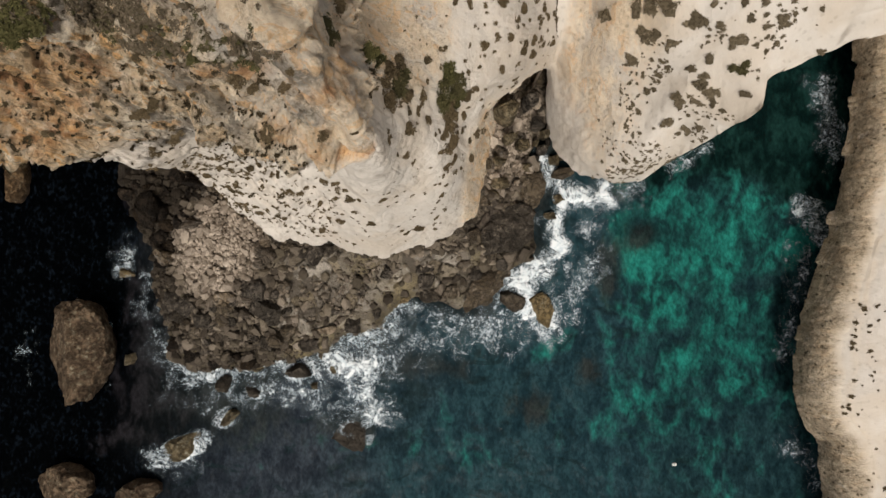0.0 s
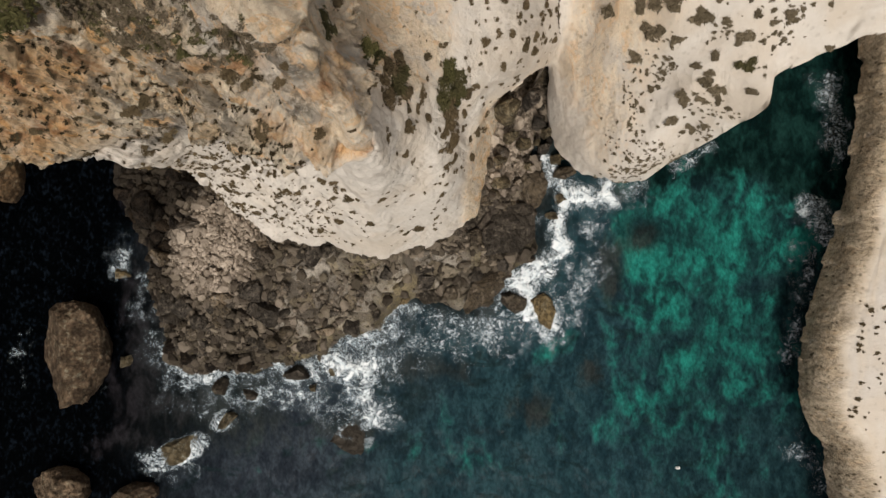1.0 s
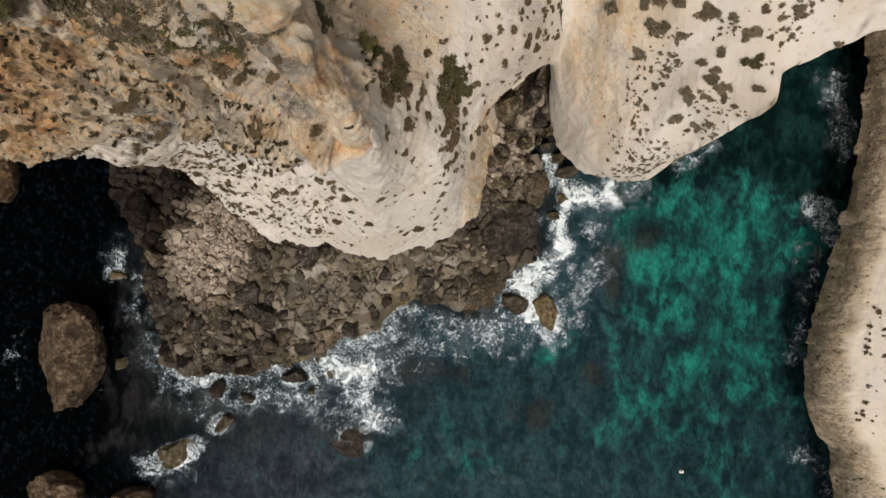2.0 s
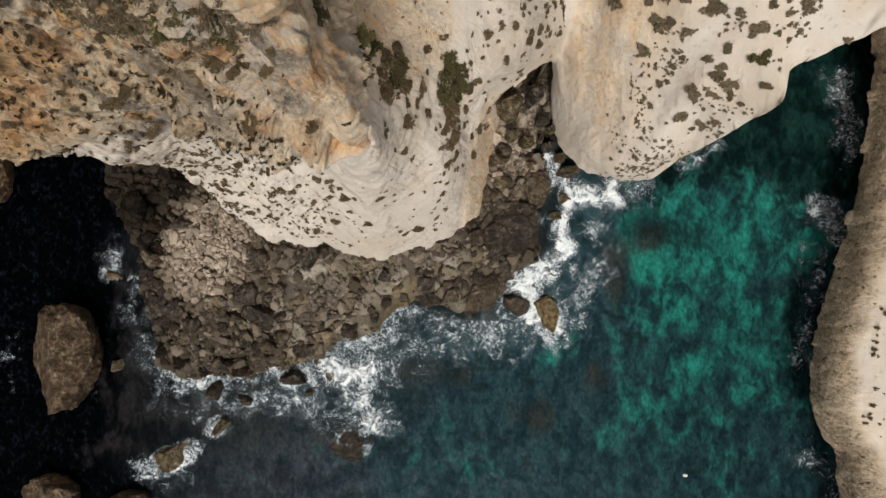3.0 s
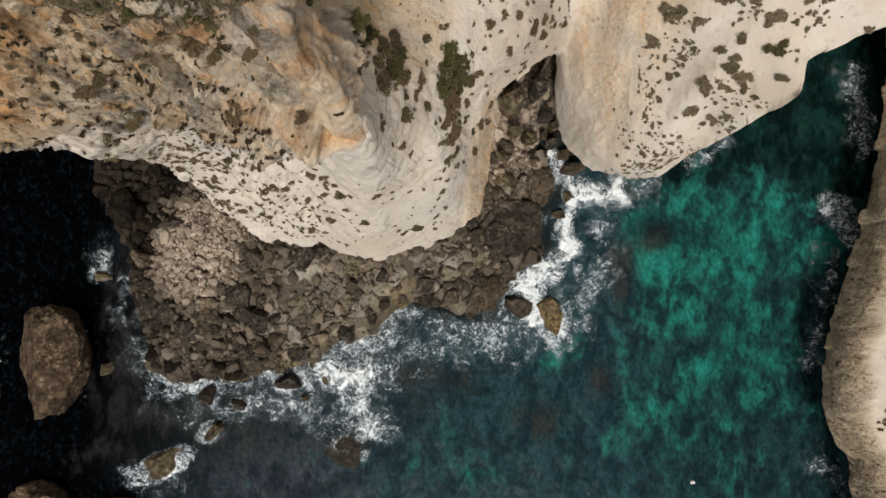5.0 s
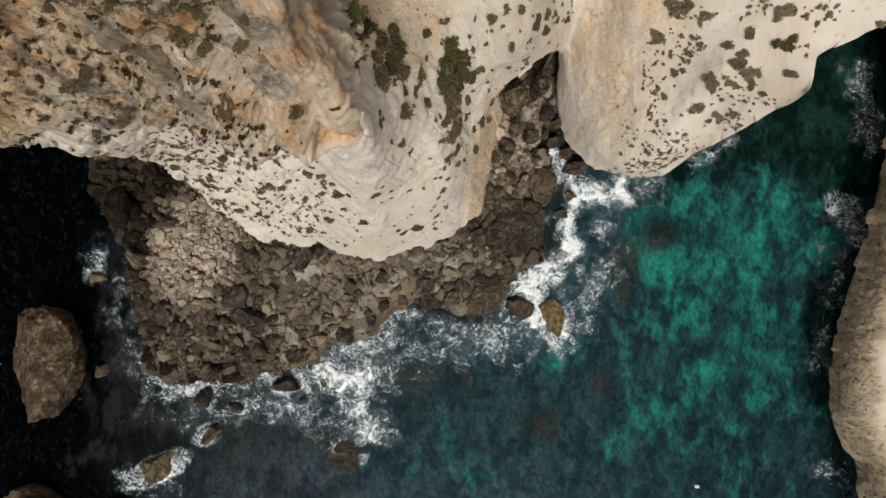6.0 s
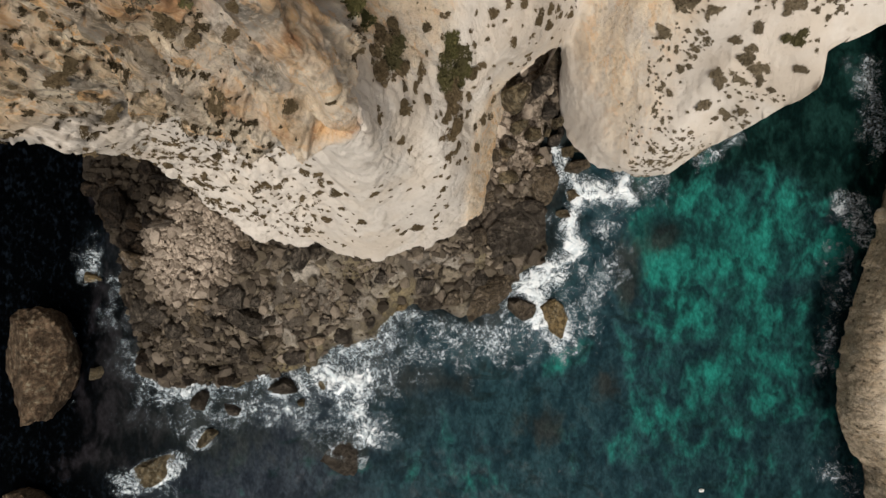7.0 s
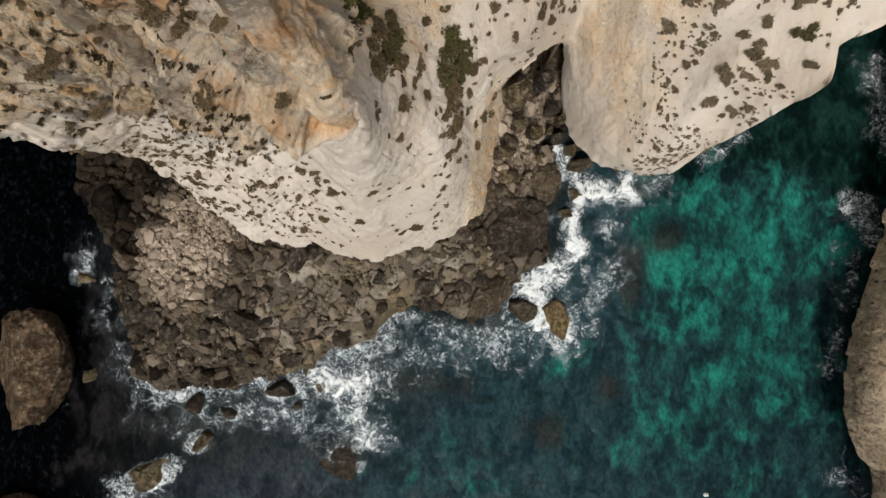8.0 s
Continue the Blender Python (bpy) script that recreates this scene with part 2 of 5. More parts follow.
def shore_ground():
    m = Nodes("shore_rock")
    mid = m.noise(0.6, 6, 0.65, None, 0.5)
    fine = m.noise(2.8, 6, 0.65)
    dark = m.mix(m.ramp(mid, 0.35, 0.65), (0.09, 0.072, 0.056), (0.03, 0.024, 0.018))
    pale = m.mix(m.ramp(mid, 0.35, 0.65), (0.26, 0.21, 0.16), (0.14, 0.11, 0.082))
    col = m.mix(m.attr("pale"), dark, pale)
    block = m.attr("block")
    bare = m.attr("bare")
    slab = m.mix(m.ramp(block, 0.1, 0.8), (0.1, 0.084, 0.066), (0.36, 0.32, 0.265))
    slab = m.mix(m.ramp(m.math("FRACT", m.math("MULTIPLY", block, 7.0)), 0.6, 0.9, 0.0, 0.6), slab, (0.26, 0.205, 0.125))
    slab = m.mix(m.ramp(mid, 0.42, 0.66, 0.0, 0.6), slab, (0.1, 0.083, 0.062))
    col = m.mix(bare, col, slab)
    cracks = m.noise(1.1, 6, 0.7, None, 0.6)
    col = m.mix(m.math("MULTIPLY", m.math("MULTIPLY", m.ramp(mid, 0.38, 0.56, 0.25, 0.9), m.attr("algae")), m.ramp(fine, 0.3, 0.6, 0.75, 0.3)), col, (0.32, 0.26, 0.135))
    col = m.mix(m.math("MULTIPLY", m.attr("joint"), m.ramp(mid, 0.36, 0.6, 0.35, 0.9)), col, (0.03, 0.024, 0.018))
    thin = m.math("ABSOLUTE", m.math("SUBTRACT", cracks, 0.5))
    col = m.mix(m.ramp(thin, 0.0, 0.02, 0.7, 0.0), col, (0.03, 0.024, 0.018))
    # wet ground by the sea; at left the arch's shade as dark colour
    col = m.mix(m.math("MULTIPLY", m.attr("damp_shade"), 0.85), col, (0.018, 0.014, 0.01))
    col = m.mix(m.ramp(fine, 0.5, 0.75, 0.0, 0.6), col, (0.05, 0.04, 0.03))
    return m.done(m.surface(col, 0.9, m.bump(fine, 0.8, 0.2, m.bump(cracks, 0.5, 0.5)), Specular_IOR_Level=0.15))


def sea_water():
    """Sea water: navy where deep, turquoise over sand, brown over reef, rippled by wind; near black at left, with shade
    painted in.
    """
    m = Nodes("sea_water")
    drift = m.mapped((1.0, 0.55, 1.0), (0, 0, 10))
    clouds = m.noise(0.08, 4, 0.55, None, 1.0)
    patches = m.noise(0.27, 3, 0.5, drift, 0.5)
    dabs = m.noise(0.6, 3, 0.5, m.mapped((1.1, 0.65, 1.0), (0, 0, 14)), 0.6)
    ripple = m.noise(1.4, 5, 0.62, m.mapped((1.15, 0.75, 1.0), (0, 0, 24)), 0.3)
    both = m.math("ADD", m.math("MULTIPLY", clouds, 0.46), m.math("ADD", m.math("MULTIPLY", patches, 0.34), m.math("MULTIPLY", dabs, 0.2)))
    mottle = m.math("ADD", m.math("MULTIPLY", patches, 0.5), m.math("MULTIPLY", dabs, 0.5))
    deep = m.mix(m.ramp(mottle, 0.38, 0.62), (0.009, 0.023, 0.029), (0.02, 0.048, 0.056))
    deep = m.mix(m.attr("slate"), deep, m.mix(m.ramp(mottle, 0.38, 0.62), (0.015, 0.019, 0.025), (0.034, 0.043, 0.053)))
    # weed and rock seen dimly through the deep water
    weed = m.noise(0.2, 5, 0.62, m.mapped((0.7, 1.3, 1.0), (0, 0, 35)), 1.1)
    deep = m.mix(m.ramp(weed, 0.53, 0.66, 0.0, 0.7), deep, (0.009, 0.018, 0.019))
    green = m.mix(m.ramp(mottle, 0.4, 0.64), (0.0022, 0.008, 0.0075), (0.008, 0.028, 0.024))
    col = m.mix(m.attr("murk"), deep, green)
    # near-black left water: deep, with the arch's shade painted into its colour
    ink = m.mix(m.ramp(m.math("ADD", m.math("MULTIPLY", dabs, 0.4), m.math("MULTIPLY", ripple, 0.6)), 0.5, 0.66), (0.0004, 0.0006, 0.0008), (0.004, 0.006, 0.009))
    col = m.mix(m.attr("painted_gloom"), col, ink)
    teal = m.mix(m.ramp(both, 0.46, 0.64), (0.01, 0.052, 0.047), (0.016, 0.16, 0.128))
    teal = m.mix(m.ramp(mottle, 0.36, 0.52, 0.8, 0.0), teal, (0.007, 0.028, 0.026))
    share = m.ramp(m.math("ADD", m.math("SUBTRACT", m.attr("shoal"), m.math("MULTIPLY", m.attr("painted_gloom"), 1.5)), m.math("MULTIPLY", m.math("SUBTRACT", both, 0.5), 3.0)), 0.3, 1.05)
    col = m.mix(share, col, teal)
    reef = m.mix(m.ramp(patches, 0.4, 0.6), (0.011, 0.0145, 0.015), (0.024, 0.0275, 0.026))
    reef = m.mix(m.attr("painted_gloom"), reef, m.mix(m.ramp(patches, 0.42, 0.62), (0.0016, 0.0016, 0.002), (0.014, 0.0125, 0.0145)))
    col = m.mix(m.ramp(m.math("ADD", m.attr("reef"), m.math("MULTIPLY", m.math("SUBTRACT", mottle, 0.5), 1.7)), 0.3, 0.85, 0.0, 0.92), col, reef)
    # light and dark sides of the ripples, painted into the colour
    col = m.mix(1.0, col, m.mix(m.ramp(ripple, 0.34, 0.68), (0.72, 0.72, 0.72), (1.25, 1.25, 1.25)), "MULTIPLY")
    waves = m.bump(ripple, 0.2, 0.3, m.bump(patches, 0.3, 1.0))
    return m.done(m.surface(col, 0.14, waves, IOR=1.33, Specular_IOR_Level=0.02))


def sea_foam():
    """Broken surf: white froth that thins to curling threads and a pale veil."""
    m = Nodes("sea_foam")
    warp = m.add("ShaderNodeTexNoise", 1, Vector=m.place, Scale=0.45, Detail=4.0)
    moved = m.add("ShaderNodeVectorMath", 0)
    node = moved.node
    node.operation = "MULTIPLY_ADD"
    m.tree.links.new(warp, node.inputs[0])
    node.inputs[1].default_value = (4.0, 4.0, 4.0)
    m.tree.links.new(m.place, node.inputs[2])

    def thread(scale, width, detail):
        n = m.noise(scale, detail, 0.5, moved, 0.5)
        return m.ramp(m.math("ABSOLUTE", m.math("SUBTRACT", n, 0.5)), 0.0, width, 1.0, 0.0)

    lumps = m.noise(0.38, 7, 0.66, None, 0.7)
    curds = m.noise(1.3, 6, 0.65, moved, 0.4)
    cover = m.attr("cover")
    uneven = m.math("ADD", m.math("MULTIPLY", m.math("SUBTRACT", lumps, 0.5), 1.9), m.math("MULTIPLY", m.math("SUBTRACT", curds, 0.5), 1.2))
    body = m.ramp(m.math("ADD", cover, uneven), 0.66, 1.08)
    net = m.math("MAXIMUM", thread(0.62, 0.045, 2), m.math("MULTIPLY", thread(1.35, 0.065, 2), 0.85))
    net = m.math("MULTIPLY", net, m.ramp(m.math("ADD", cover, m.math("MULTIPLY", uneven, 0.8)), 0.14, 0.72, 0.0, 0.8))
    veil = m.ramp(m.math("ADD", cover, m.math("MULTIPLY", uneven, 0.7)), 0.25, 1.0, 0.0, 0.3)
    there = m.math("MULTIPLY", m.math("MAXIMUM", m.math("MAXIMUM", body, veil), net), m.ramp(cover, 0.03, 0.2))
    white = m.surface(m.mix(m.ramp(there, 0.15, 0.85), (0.36, 0.44, 0.49), m.mix(m.ramp(curds, 0.35, 0.65), (0.56, 0.63, 0.66), (0.8, 0.82, 0.82))), 0.85, m.bump(curds, 0.5, 0.3, m.bump(lumps, 0.6, 0.4)))
    clear = m.add("ShaderNodeBsdfTransparent")
    mixed = m.tree.nodes.new("ShaderNodeMixShader")
    m.put(mixed.inputs[0], there)
    m.tree.links.new(clear, mixed.inputs[1])
    m.tree.links.new(white, mixed.inputs[2])
    return m.done(mixed.outputs[0])


def leaves(name, a, b, c):
    m = Nodes(name)
    own = m.add("ShaderNodeNewGeometry", "Random Per Island")
    thing = m.add("ShaderNodeObjectInfo", 5)
    col = m.mix(m.ramp(own, 0.1, 0.9), a, b)
    col = m.mix(m.ramp(thing, 0.3, 1.0, 0.0, 0.7), col, c)
    return m.done(m.surface(col, 0.95, Specular_IOR_Level=0.08))


rubble_mat, ground_mat, water_mat, foam_mat = rubble_stone(), shore_ground(), sea_water(), sea_foam()
scrub_leaf = leaves("dry_scrub_leaf", (0.075, 0.053, 0.028), (0.14, 0.104, 0.06), (0.056, 0.043, 0.024))
ledge_leaf = leaves("dark_scrub_leaf", (0.044, 0.031, 0.016), (0.088, 0.063, 0.034), (0.035, 0.026, 0.014))
green_leaf = leaves("green_scrub_leaf", (0.045, 0.044, 0.016), (0.09, 0.08, 0.033), (0.055, 0.046, 0.023))
point_leaf = leaves("pale_scrub_leaf", (0.095, 0.074, 0.046), (0.17, 0.135, 0.088), (0.07, 0.055, 0.034))
heath_leaf = leaves("grey_heath_leaf", (0.14, 0.108, 0.075), (0.075, 0.06, 0.036), (0.17, 0.14, 0.115))
paint = Nodes("white_paint")
white_paint = paint.done(paint.surface(paint.mix(paint.noise(6.0), (0.8, 0.8, 0.78), (0.68, 0.68, 0.64)), 0.4))

# ---- the cliffs: level lines from the sea up to the land behind, each a run of (x, y, z) ----
HEADLAND = {
    "foot": [(-110, 30, -4), (-75, 27, -4), (-62, 24, -4), (-52, 22, -4), (-42, 16, -4), (-36, 10, -4), (-29, 3.5, -4), (-22, 3, -4), (-14, 2, -4), (-6, 3, -4), (2, 4.5, -4), (7, 8.5, -4), (9, 22, -4), (13, 39, -4), (21, 44, -4)],
    "lip": [(-50.4, 10.4, 66), (-38.5, 9, 65), (-33.4, 8.4, 61), (-30.5, 8.1, 56), (-32.1, 9.9, 40), (-32.3, 7.6, 27), (-28.8, 1.8, 11), (-20, 0.9, 10), (-12.9, -1.1, 12), (-6.8, -0.2, 10), (1.6, 3.3, 8), (6.2, 7.4, 6), (7.6, 22.6, 13), (11.2, 24.4, 25), (16.2, 29.2, 18)],
    "low": [(-48.5, 11.7, 68), (-37.1, 10.2, 67), (-31.9, 9.4, 64), (-27.8, 10.1, 57), (-28.6, 11, 46), (-28.1, 9.8, 36), (-23.1, 7.5, 32), (-17.2, 5.3, 28), (-10.3, 4.1, 31), (-5.9, 3.9, 24), (0.7, 8.1, 26), (5.4, 12.5, 13), (7.1, 21.5, 18), (10.9, 24.2, 28), (16.1, 29.1, 20)],
    "mid": [(-45.7, 13.2, 71), (-35, 12.3, 70), (-28.6, 11.8, 67.5), (-23.6, 12.4, 65.5), (-24.7, 11.5, 56), (-23.8, 11, 46), (-19.6, 10.8, 46), (-12.7, 8.9, 44), (-8.2, 8, 46), (-5.1, 8.9, 38), (-0.3, 12.7, 37), (4.6, 15.3, 20), (6.1, 21.6, 28), (10.9, 24.4, 30), (16, 29.3, 21.5)],
    "high": [(-42.9, 14, 74), (-32.2, 13.6, 74), (-25.7, 13.9, 71.5), (-22.1, 13.4, 70), (-22.1, 13, 62.5), (-17.1, 11.7, 64.5), (-11.3, 10.5, 71), (-9, 10.1, 65), (-6.9, 9.3, 60), (-4.7, 13, 47.5), (0.1, 17.5, 38.5), (3.3, 19.2, 31), (6.6, 22.4, 34), (11.1, 24.8, 32), (16.1, 29.7, 23)],
    "shoulder": [(-39.2, 14.7, 78), (-29.4, 13.5, 78), (-25.2, 15.1, 75.5), (-20.3, 13.9, 75), (-17.7, 13.3, 72), (-14.1, 12.5, 72), (-10.8, 12.1, 75), (-8.3, 11.5, 73.5), (-7.8, 13, 62), (-5.7, 18.5, 51), (0.9, 21.9, 38), (4.7, 23, 34.5), (8, 24.8, 36), (11, 26.3, 34.5), (17.1, 31.1, 25)],
    "top": [(-37.3, 15.8, 80), (-28, 15, 80), (-22.8, 16.1, 79), (-17.3, 14.3, 80), (-14.6, 12.9, 79.5), (-11.3, 13.2, 79), (-9.7, 13.6, 79), (-8.7, 13.9, 78), (-8.9, 17.9, 66), (-8.1, 25.6, 52), (0.4, 28.6, 42), (4.8, 29.4, 38), (8.5, 29.5, 37.5), (11.5, 30.4, 35), (16.3, 34.2, 29)],
    "back": [(-34.5, 22.8, 83), (-25.9, 21.2, 83), (-20.6, 21.2, 83), (-15.6, 20.6, 84), (-11.7, 19.5, 86), (-8.5, 18.3, 88), (-10.4, 26.3, 74), (-12, 32.1, 64), (-11.4, 37.8, 54), (-9.1, 40.6, 49), (-0.3, 42.4, 46), (4.6, 44.7, 42), (8.3, 45.8, 40), (11.6, 47.5, 37), (16.6, 49.2, 34)],
}
POINT = {
    "foot": [(21, 44, -4), (22, 34, -4), (19.5, 24.5, -4), (24, 18, -4), (31, 13.5, -4), (37, 14.5, -4), (44, 18, -4), (50, 24, -4), (56, 32, -4), (60, 36, -4), (70, 40, -4), (95, 44, -4)],
    "lip": [(16.2, 29.2, 18), (17.9, 30.1, 10), (18.6, 22.9, 4), (22.4, 15.1, 8), (28.1, 11.2, 10), (32.6, 11.1, 14), (35.5, 13.8, 21), (38, 15.7, 31), (40.4, 17.9, 40), (41.3, 21.6, 40), (46.5, 23.6, 43), (56.6, 26, 46)],
    "low": [(16.1, 29.1, 20), (17.8, 29.6, 13), (19, 22.8, 7), (22.4, 16.3, 13), (26, 12.6, 17.5), (29.8, 13.4, 24), (34.6, 16.3, 27), (36.7, 17.4, 34), (39.8, 19.2, 40.5), (41.3, 22.3, 41), (46.5, 24.1, 43.5), (56.5, 26.3, 46.5)],
    "mid": [(16, 29.3, 21.5), (17.7, 29.8, 16), (19.4, 24.2, 12), (22.6, 20.3, 17), (26.1, 17.4, 23), (29.3, 18.2, 28), (32.1, 19.9, 34.5), (35.7, 20.1, 37), (38.9, 20.9, 41), (41.6, 23.2, 41.5), (46.7, 24.8, 44), (56.5, 26.8, 47)],
    "high": [(16.1, 29.7, 23), (18.1, 30.3, 19), (20.1, 26.5, 18), (23, 24.3, 23), (26.8, 22.3, 28), (29.6, 22.6, 33), (32.3, 22.8, 38), (35.1, 22.9, 40), (38.4, 23.1, 42), (41.9, 24.3, 42.5), (46.9, 25.7, 44.5), (56.7, 27.6, 47.5)],
    "shoulder": [(17.1, 31.1, 25), (18, 31.9, 25.5), (20.7, 29.5, 26), (23.1, 27.9, 31), (26.4, 26.8, 34.5), (29.2, 26.3, 38.5), (32.4, 26.3, 40.5), (35, 25.7, 42.5), (38.3, 25.3, 43.5), (42.2, 25.9, 44), (47, 26.7, 45.5), (57, 28.4, 48)],
    "top": [(16.3, 34.2, 29), (18, 34.2, 29), (20.7, 33.5, 31), (23, 32, 36), (25.8, 31.2, 39), (27.9, 30.3, 43), (31.6, 29.9, 44), (35, 29.3, 45.5), (38.7, 29.1, 46), (42.4, 28.9, 46.5), (46.7, 28.6, 47.5), (57, 29.7, 49.5)],
    "back": [(16.6, 49.2, 34), (18.1, 49.2, 34), (20.7, 48.1, 36), (22.6, 45.8, 40), (25.2, 44.1, 43), (27.1, 41.8, 47), (30.2, 40.6, 49), (33.5, 40.1, 50), (36.7, 39.5, 51), (39.8, 38.9, 52), (43.4, 38.4, 53), (54, 37.8, 54)],
}
SHELF = {
    "foot": [(84, 60.1, -4), (81.4, 40.5, -4), (81.2, 31.2, -4), (80.4, 21.5, -4), (77.8, 11.9, -4), (76.3, 3.3, -4), (73.3, -6.3, -4), (70.5, -16, -4), (69.4, -26.7, -4), (70.9, -32, -4), (73.8, -37.4, -4), (75.1, -47.3, -4), (76.5, -62.1, -4)],
    "lip": [(75.5, 56.1, 8), (72.9, 38, 8), (72.7, 29.1, 8), (72.2, 20.1, 8), (69.8, 11.1, 8), (68.4, 3.1, 8), (65.6, -5.9, 8), (63, -14.9, 8), (62, -24.9, 8), (63.4, -29.9, 8), (66.1, -34.9, 8), (67.3, -44.1, 8), (68.6, -57.9, 8)],
    "brow": [(75.5, 54.1, 12), (73, 36.7, 12), (72.9, 28.1, 12), (72.3, 19.4, 12), (70, 10.7, 12), (68.7, 3, 12), (66, -5.7, 12), (63.5, -14.4, 12), (62.5, -24, 12), (63.9, -28.8, 12), (66.5, -33.7, 12), (67.6, -42.5, 12), (68.9, -55.8, 12)],
    "bench": [(76.8, 52.7, 14.5), (74.4, 35.7, 14.5), (74.3, 27.2, 14.5), (73.9, 18.8, 14.5), (71.6, 10.3, 14.5), (70.3, 2.7, 14.5), (67.7, -5.7, 14.5), (65.2, -14.2, 14.5), (64.3, -23.7, 14.5), (65.6, -28.4, 14.5), (68.1, -33.1, 14.5), (69.3, -41.7, 14.5), (70.5, -54.7, 14.5)],
    "upper": [(83, 50.7, 18), (80.8, 34.4, 18), (80.7, 26.1, 18), (80.3, 17.9, 18), (78.2, 9.7, 18), (76.9, 2.5, 18), (74.3, -5.7, 18), (72, -13.9, 18), (71.1, -23, 18), (72.3, -27.6, 18), (74.8, -32.2, 18), (75.9, -40.5, 18), (77.1, -53.1, 18)],
    "back": [(110, 46.9, 25), (105.4, 30.8, 25), (103, 24, 25), (102, 16.4, 25), (99.9, 8.7, 25), (98.8, 2, 25), (96.4, -5.7, 25), (94.2, -13.3, 25), (93.3, -21.8, 25), (94.5, -26, 25), (96.8, -30.3, 25), (97.8, -38.1, 25), (98.9, -49.8, 25)],
}
SHORE = np.array([(-59.4, 20.3), (-61.5, 11.8), (-57.8, 4.4), (-55.5, 1.2), (-54.6, -6.3), (-53.0, -12.6), (-51.4, -19.6), (-46.1, -23.3), (-37.6, -22.7), (-33.4, -21.2), (-28.1, -21.2), (-22.2, -20.1), (-18.5, -16.9), (-11.1, -14.8), (-8.4, -10.5), (-4.1, -9.5), (3.3, -11.8), (7.5, -11.1), (11.3, -5.2), (16.6, -2.6), (18.2, 2.2), (17.1, 6.5), (20.3, 11.8), (18.7, 16.6), (16.0, 17.6), (19.2, 21.4), (21.4, 23.5), (21.4, 37.3), (12.3, 37.3), (-19.6, 20.3), (-40.8, 20.3)])


def cliff_grid(rails, across, under, up, relief=1.0, seed=3, hollow=2.5, strata=1.0, before=None, after=None, inland=(0, 45, 2), ribs=0.0, teeth=1.0, meet=""):
    """A cliff sheet lofted over its level lines: an undercut foot, then the open face; rough along the beds."""
    lines = np.array([rails[k] for k in rails], float)
    # carry the land on past the ends and inland
    if before:
        lines = np.concatenate([lines[:, :1] + np.array(before, float), lines], axis=1)
    if after:
        lines = np.concatenate([lines, lines[:, -1:] + np.array(after, float)], axis=1)
    lines = np.concatenate([lines, lines[-1:] + np.array(inland, float)])
    t = np.linspace(0, lines.shape[1] - 1, across)
    rows = np.array([catmull(line, t) for line in lines])
    s = np.linspace(0, 1, under)[:, None, None]
    foot = rows[0] * (1 - s) + rows[1] * s
    way = rows[1] - rows[0]
    way[:, 2] = 0
    way /= np.maximum(np.linalg.norm(way, axis=1, keepdims=True), 0.5)
    foot = foot - way[None] * hollow * np.sin(s * math.pi) * np.minimum(1, np.linalg.norm(rows[1] - rows[0], axis=1) / 30)[None, :, None]
    face = catmull(rows[1:], np.linspace(0, len(rows) - 2, up))
    g = np.concatenate([foot[:-1], face])
    n = normals_of(g)
    p = g.reshape(-1, 3)
    a, b = p[:, 0] * 0.95 + p[:, 2] * 0.31, p[:, 0] * 0.31 - p[:, 2] * 0.95
    q = np.stack([a, p[:, 1] * 0.7, b * 0.28], 1)
    beds = smooth(0.0, 1.0, np.abs(((a + 1.3 * vnoise(p / 6.0, seed + 3)) / 3.4) % 1.0 - 0.5) * 2)
    rugged = 0.6 + 0.8 * smooth(46, 60, p[:, 2]) * smooth(-4, -10, p[:, 0])
    bump = 0.7 * fbm(p / 9.0, 3, seed) + 0.55 * rugged * ridged(q / 3.0, 4, seed + 5) + 0.26 * fbm(p / 1.3, 3, seed + 9) + 0.7 * rugged * (beds - 0.5) * strata
    clefts = np.exp(-np.abs(vnoise(q / 2.6, seed + 13)) / 0.06) + 0.6 * np.exp(-np.abs(vnoise(q / 1.2, seed + 14)) / 0.08)
    bump = bump - 0.45 * rugged * clefts * strata
    worn = np.maximum(smooth(50, 58, p[:, 2]) * smooth(-5, -13, p[:, 0]), 0.6 * smooth(-14, -24, p[:, 0]) * smooth(12, 24, p[:, 2]))
    pits = smooth(0.3, 0.62, vnoise(q / 0.75, seed + 15)) + 0.6 * smooth(0.35, 0.65, vnoise(p / 0.7, seed + 16))
    bump = bump + strata * worn * (0.5 * ridged(q / 1.1, 3, seed + 17) - 1.3 * pits)
    ledge = p[:, 2] - 61.5 + 2.0 * vnoise(p / 5.0, seed + 60)
    bump = bump + 0.9 * strata * (ledge > 0) * np.exp(-np.abs(ledge) / 4.0) * smooth(-3, -7, p[:, 0]) * smooth(-27, -20, p[:, 0])
    calm = smooth(-0.45, 0.35, vnoise(p / 15.0, seed + 20)) * 0.7 + 0.3
    calm = calm * (1 - 0.5 * smooth(62, 54, p[:, 2]) * smooth(-20, -12, p[:, 0]))
    # a ragged lower edge
    edge = rows[1]
    ragged = 1.0 * fbm(edge / 5.5, 4, seed + 40, 0.55) + 0.12 * ridged(edge / 2.3, 3, seed + 42) + 1.8 * (hashed(np.floor(edge[:, 0] / 2.4 + edge[:, 1] / 3.1).astype(np.int64), 0, 0, seed) - 0.5)
    near = np.exp(-((np.arange(g.shape[0]) - (under - 1)) / 14.0) ** 2)[:, None]
    g = g + way[None] * (ragged[None] * near * 0.8 * teeth)[..., None]
    # the two sheets meet flush in the gully head
    k = np.arange(across)
    flush = smooth(0, 22, k if meet == "start" else across - 1 - k) if meet else np.ones(across)
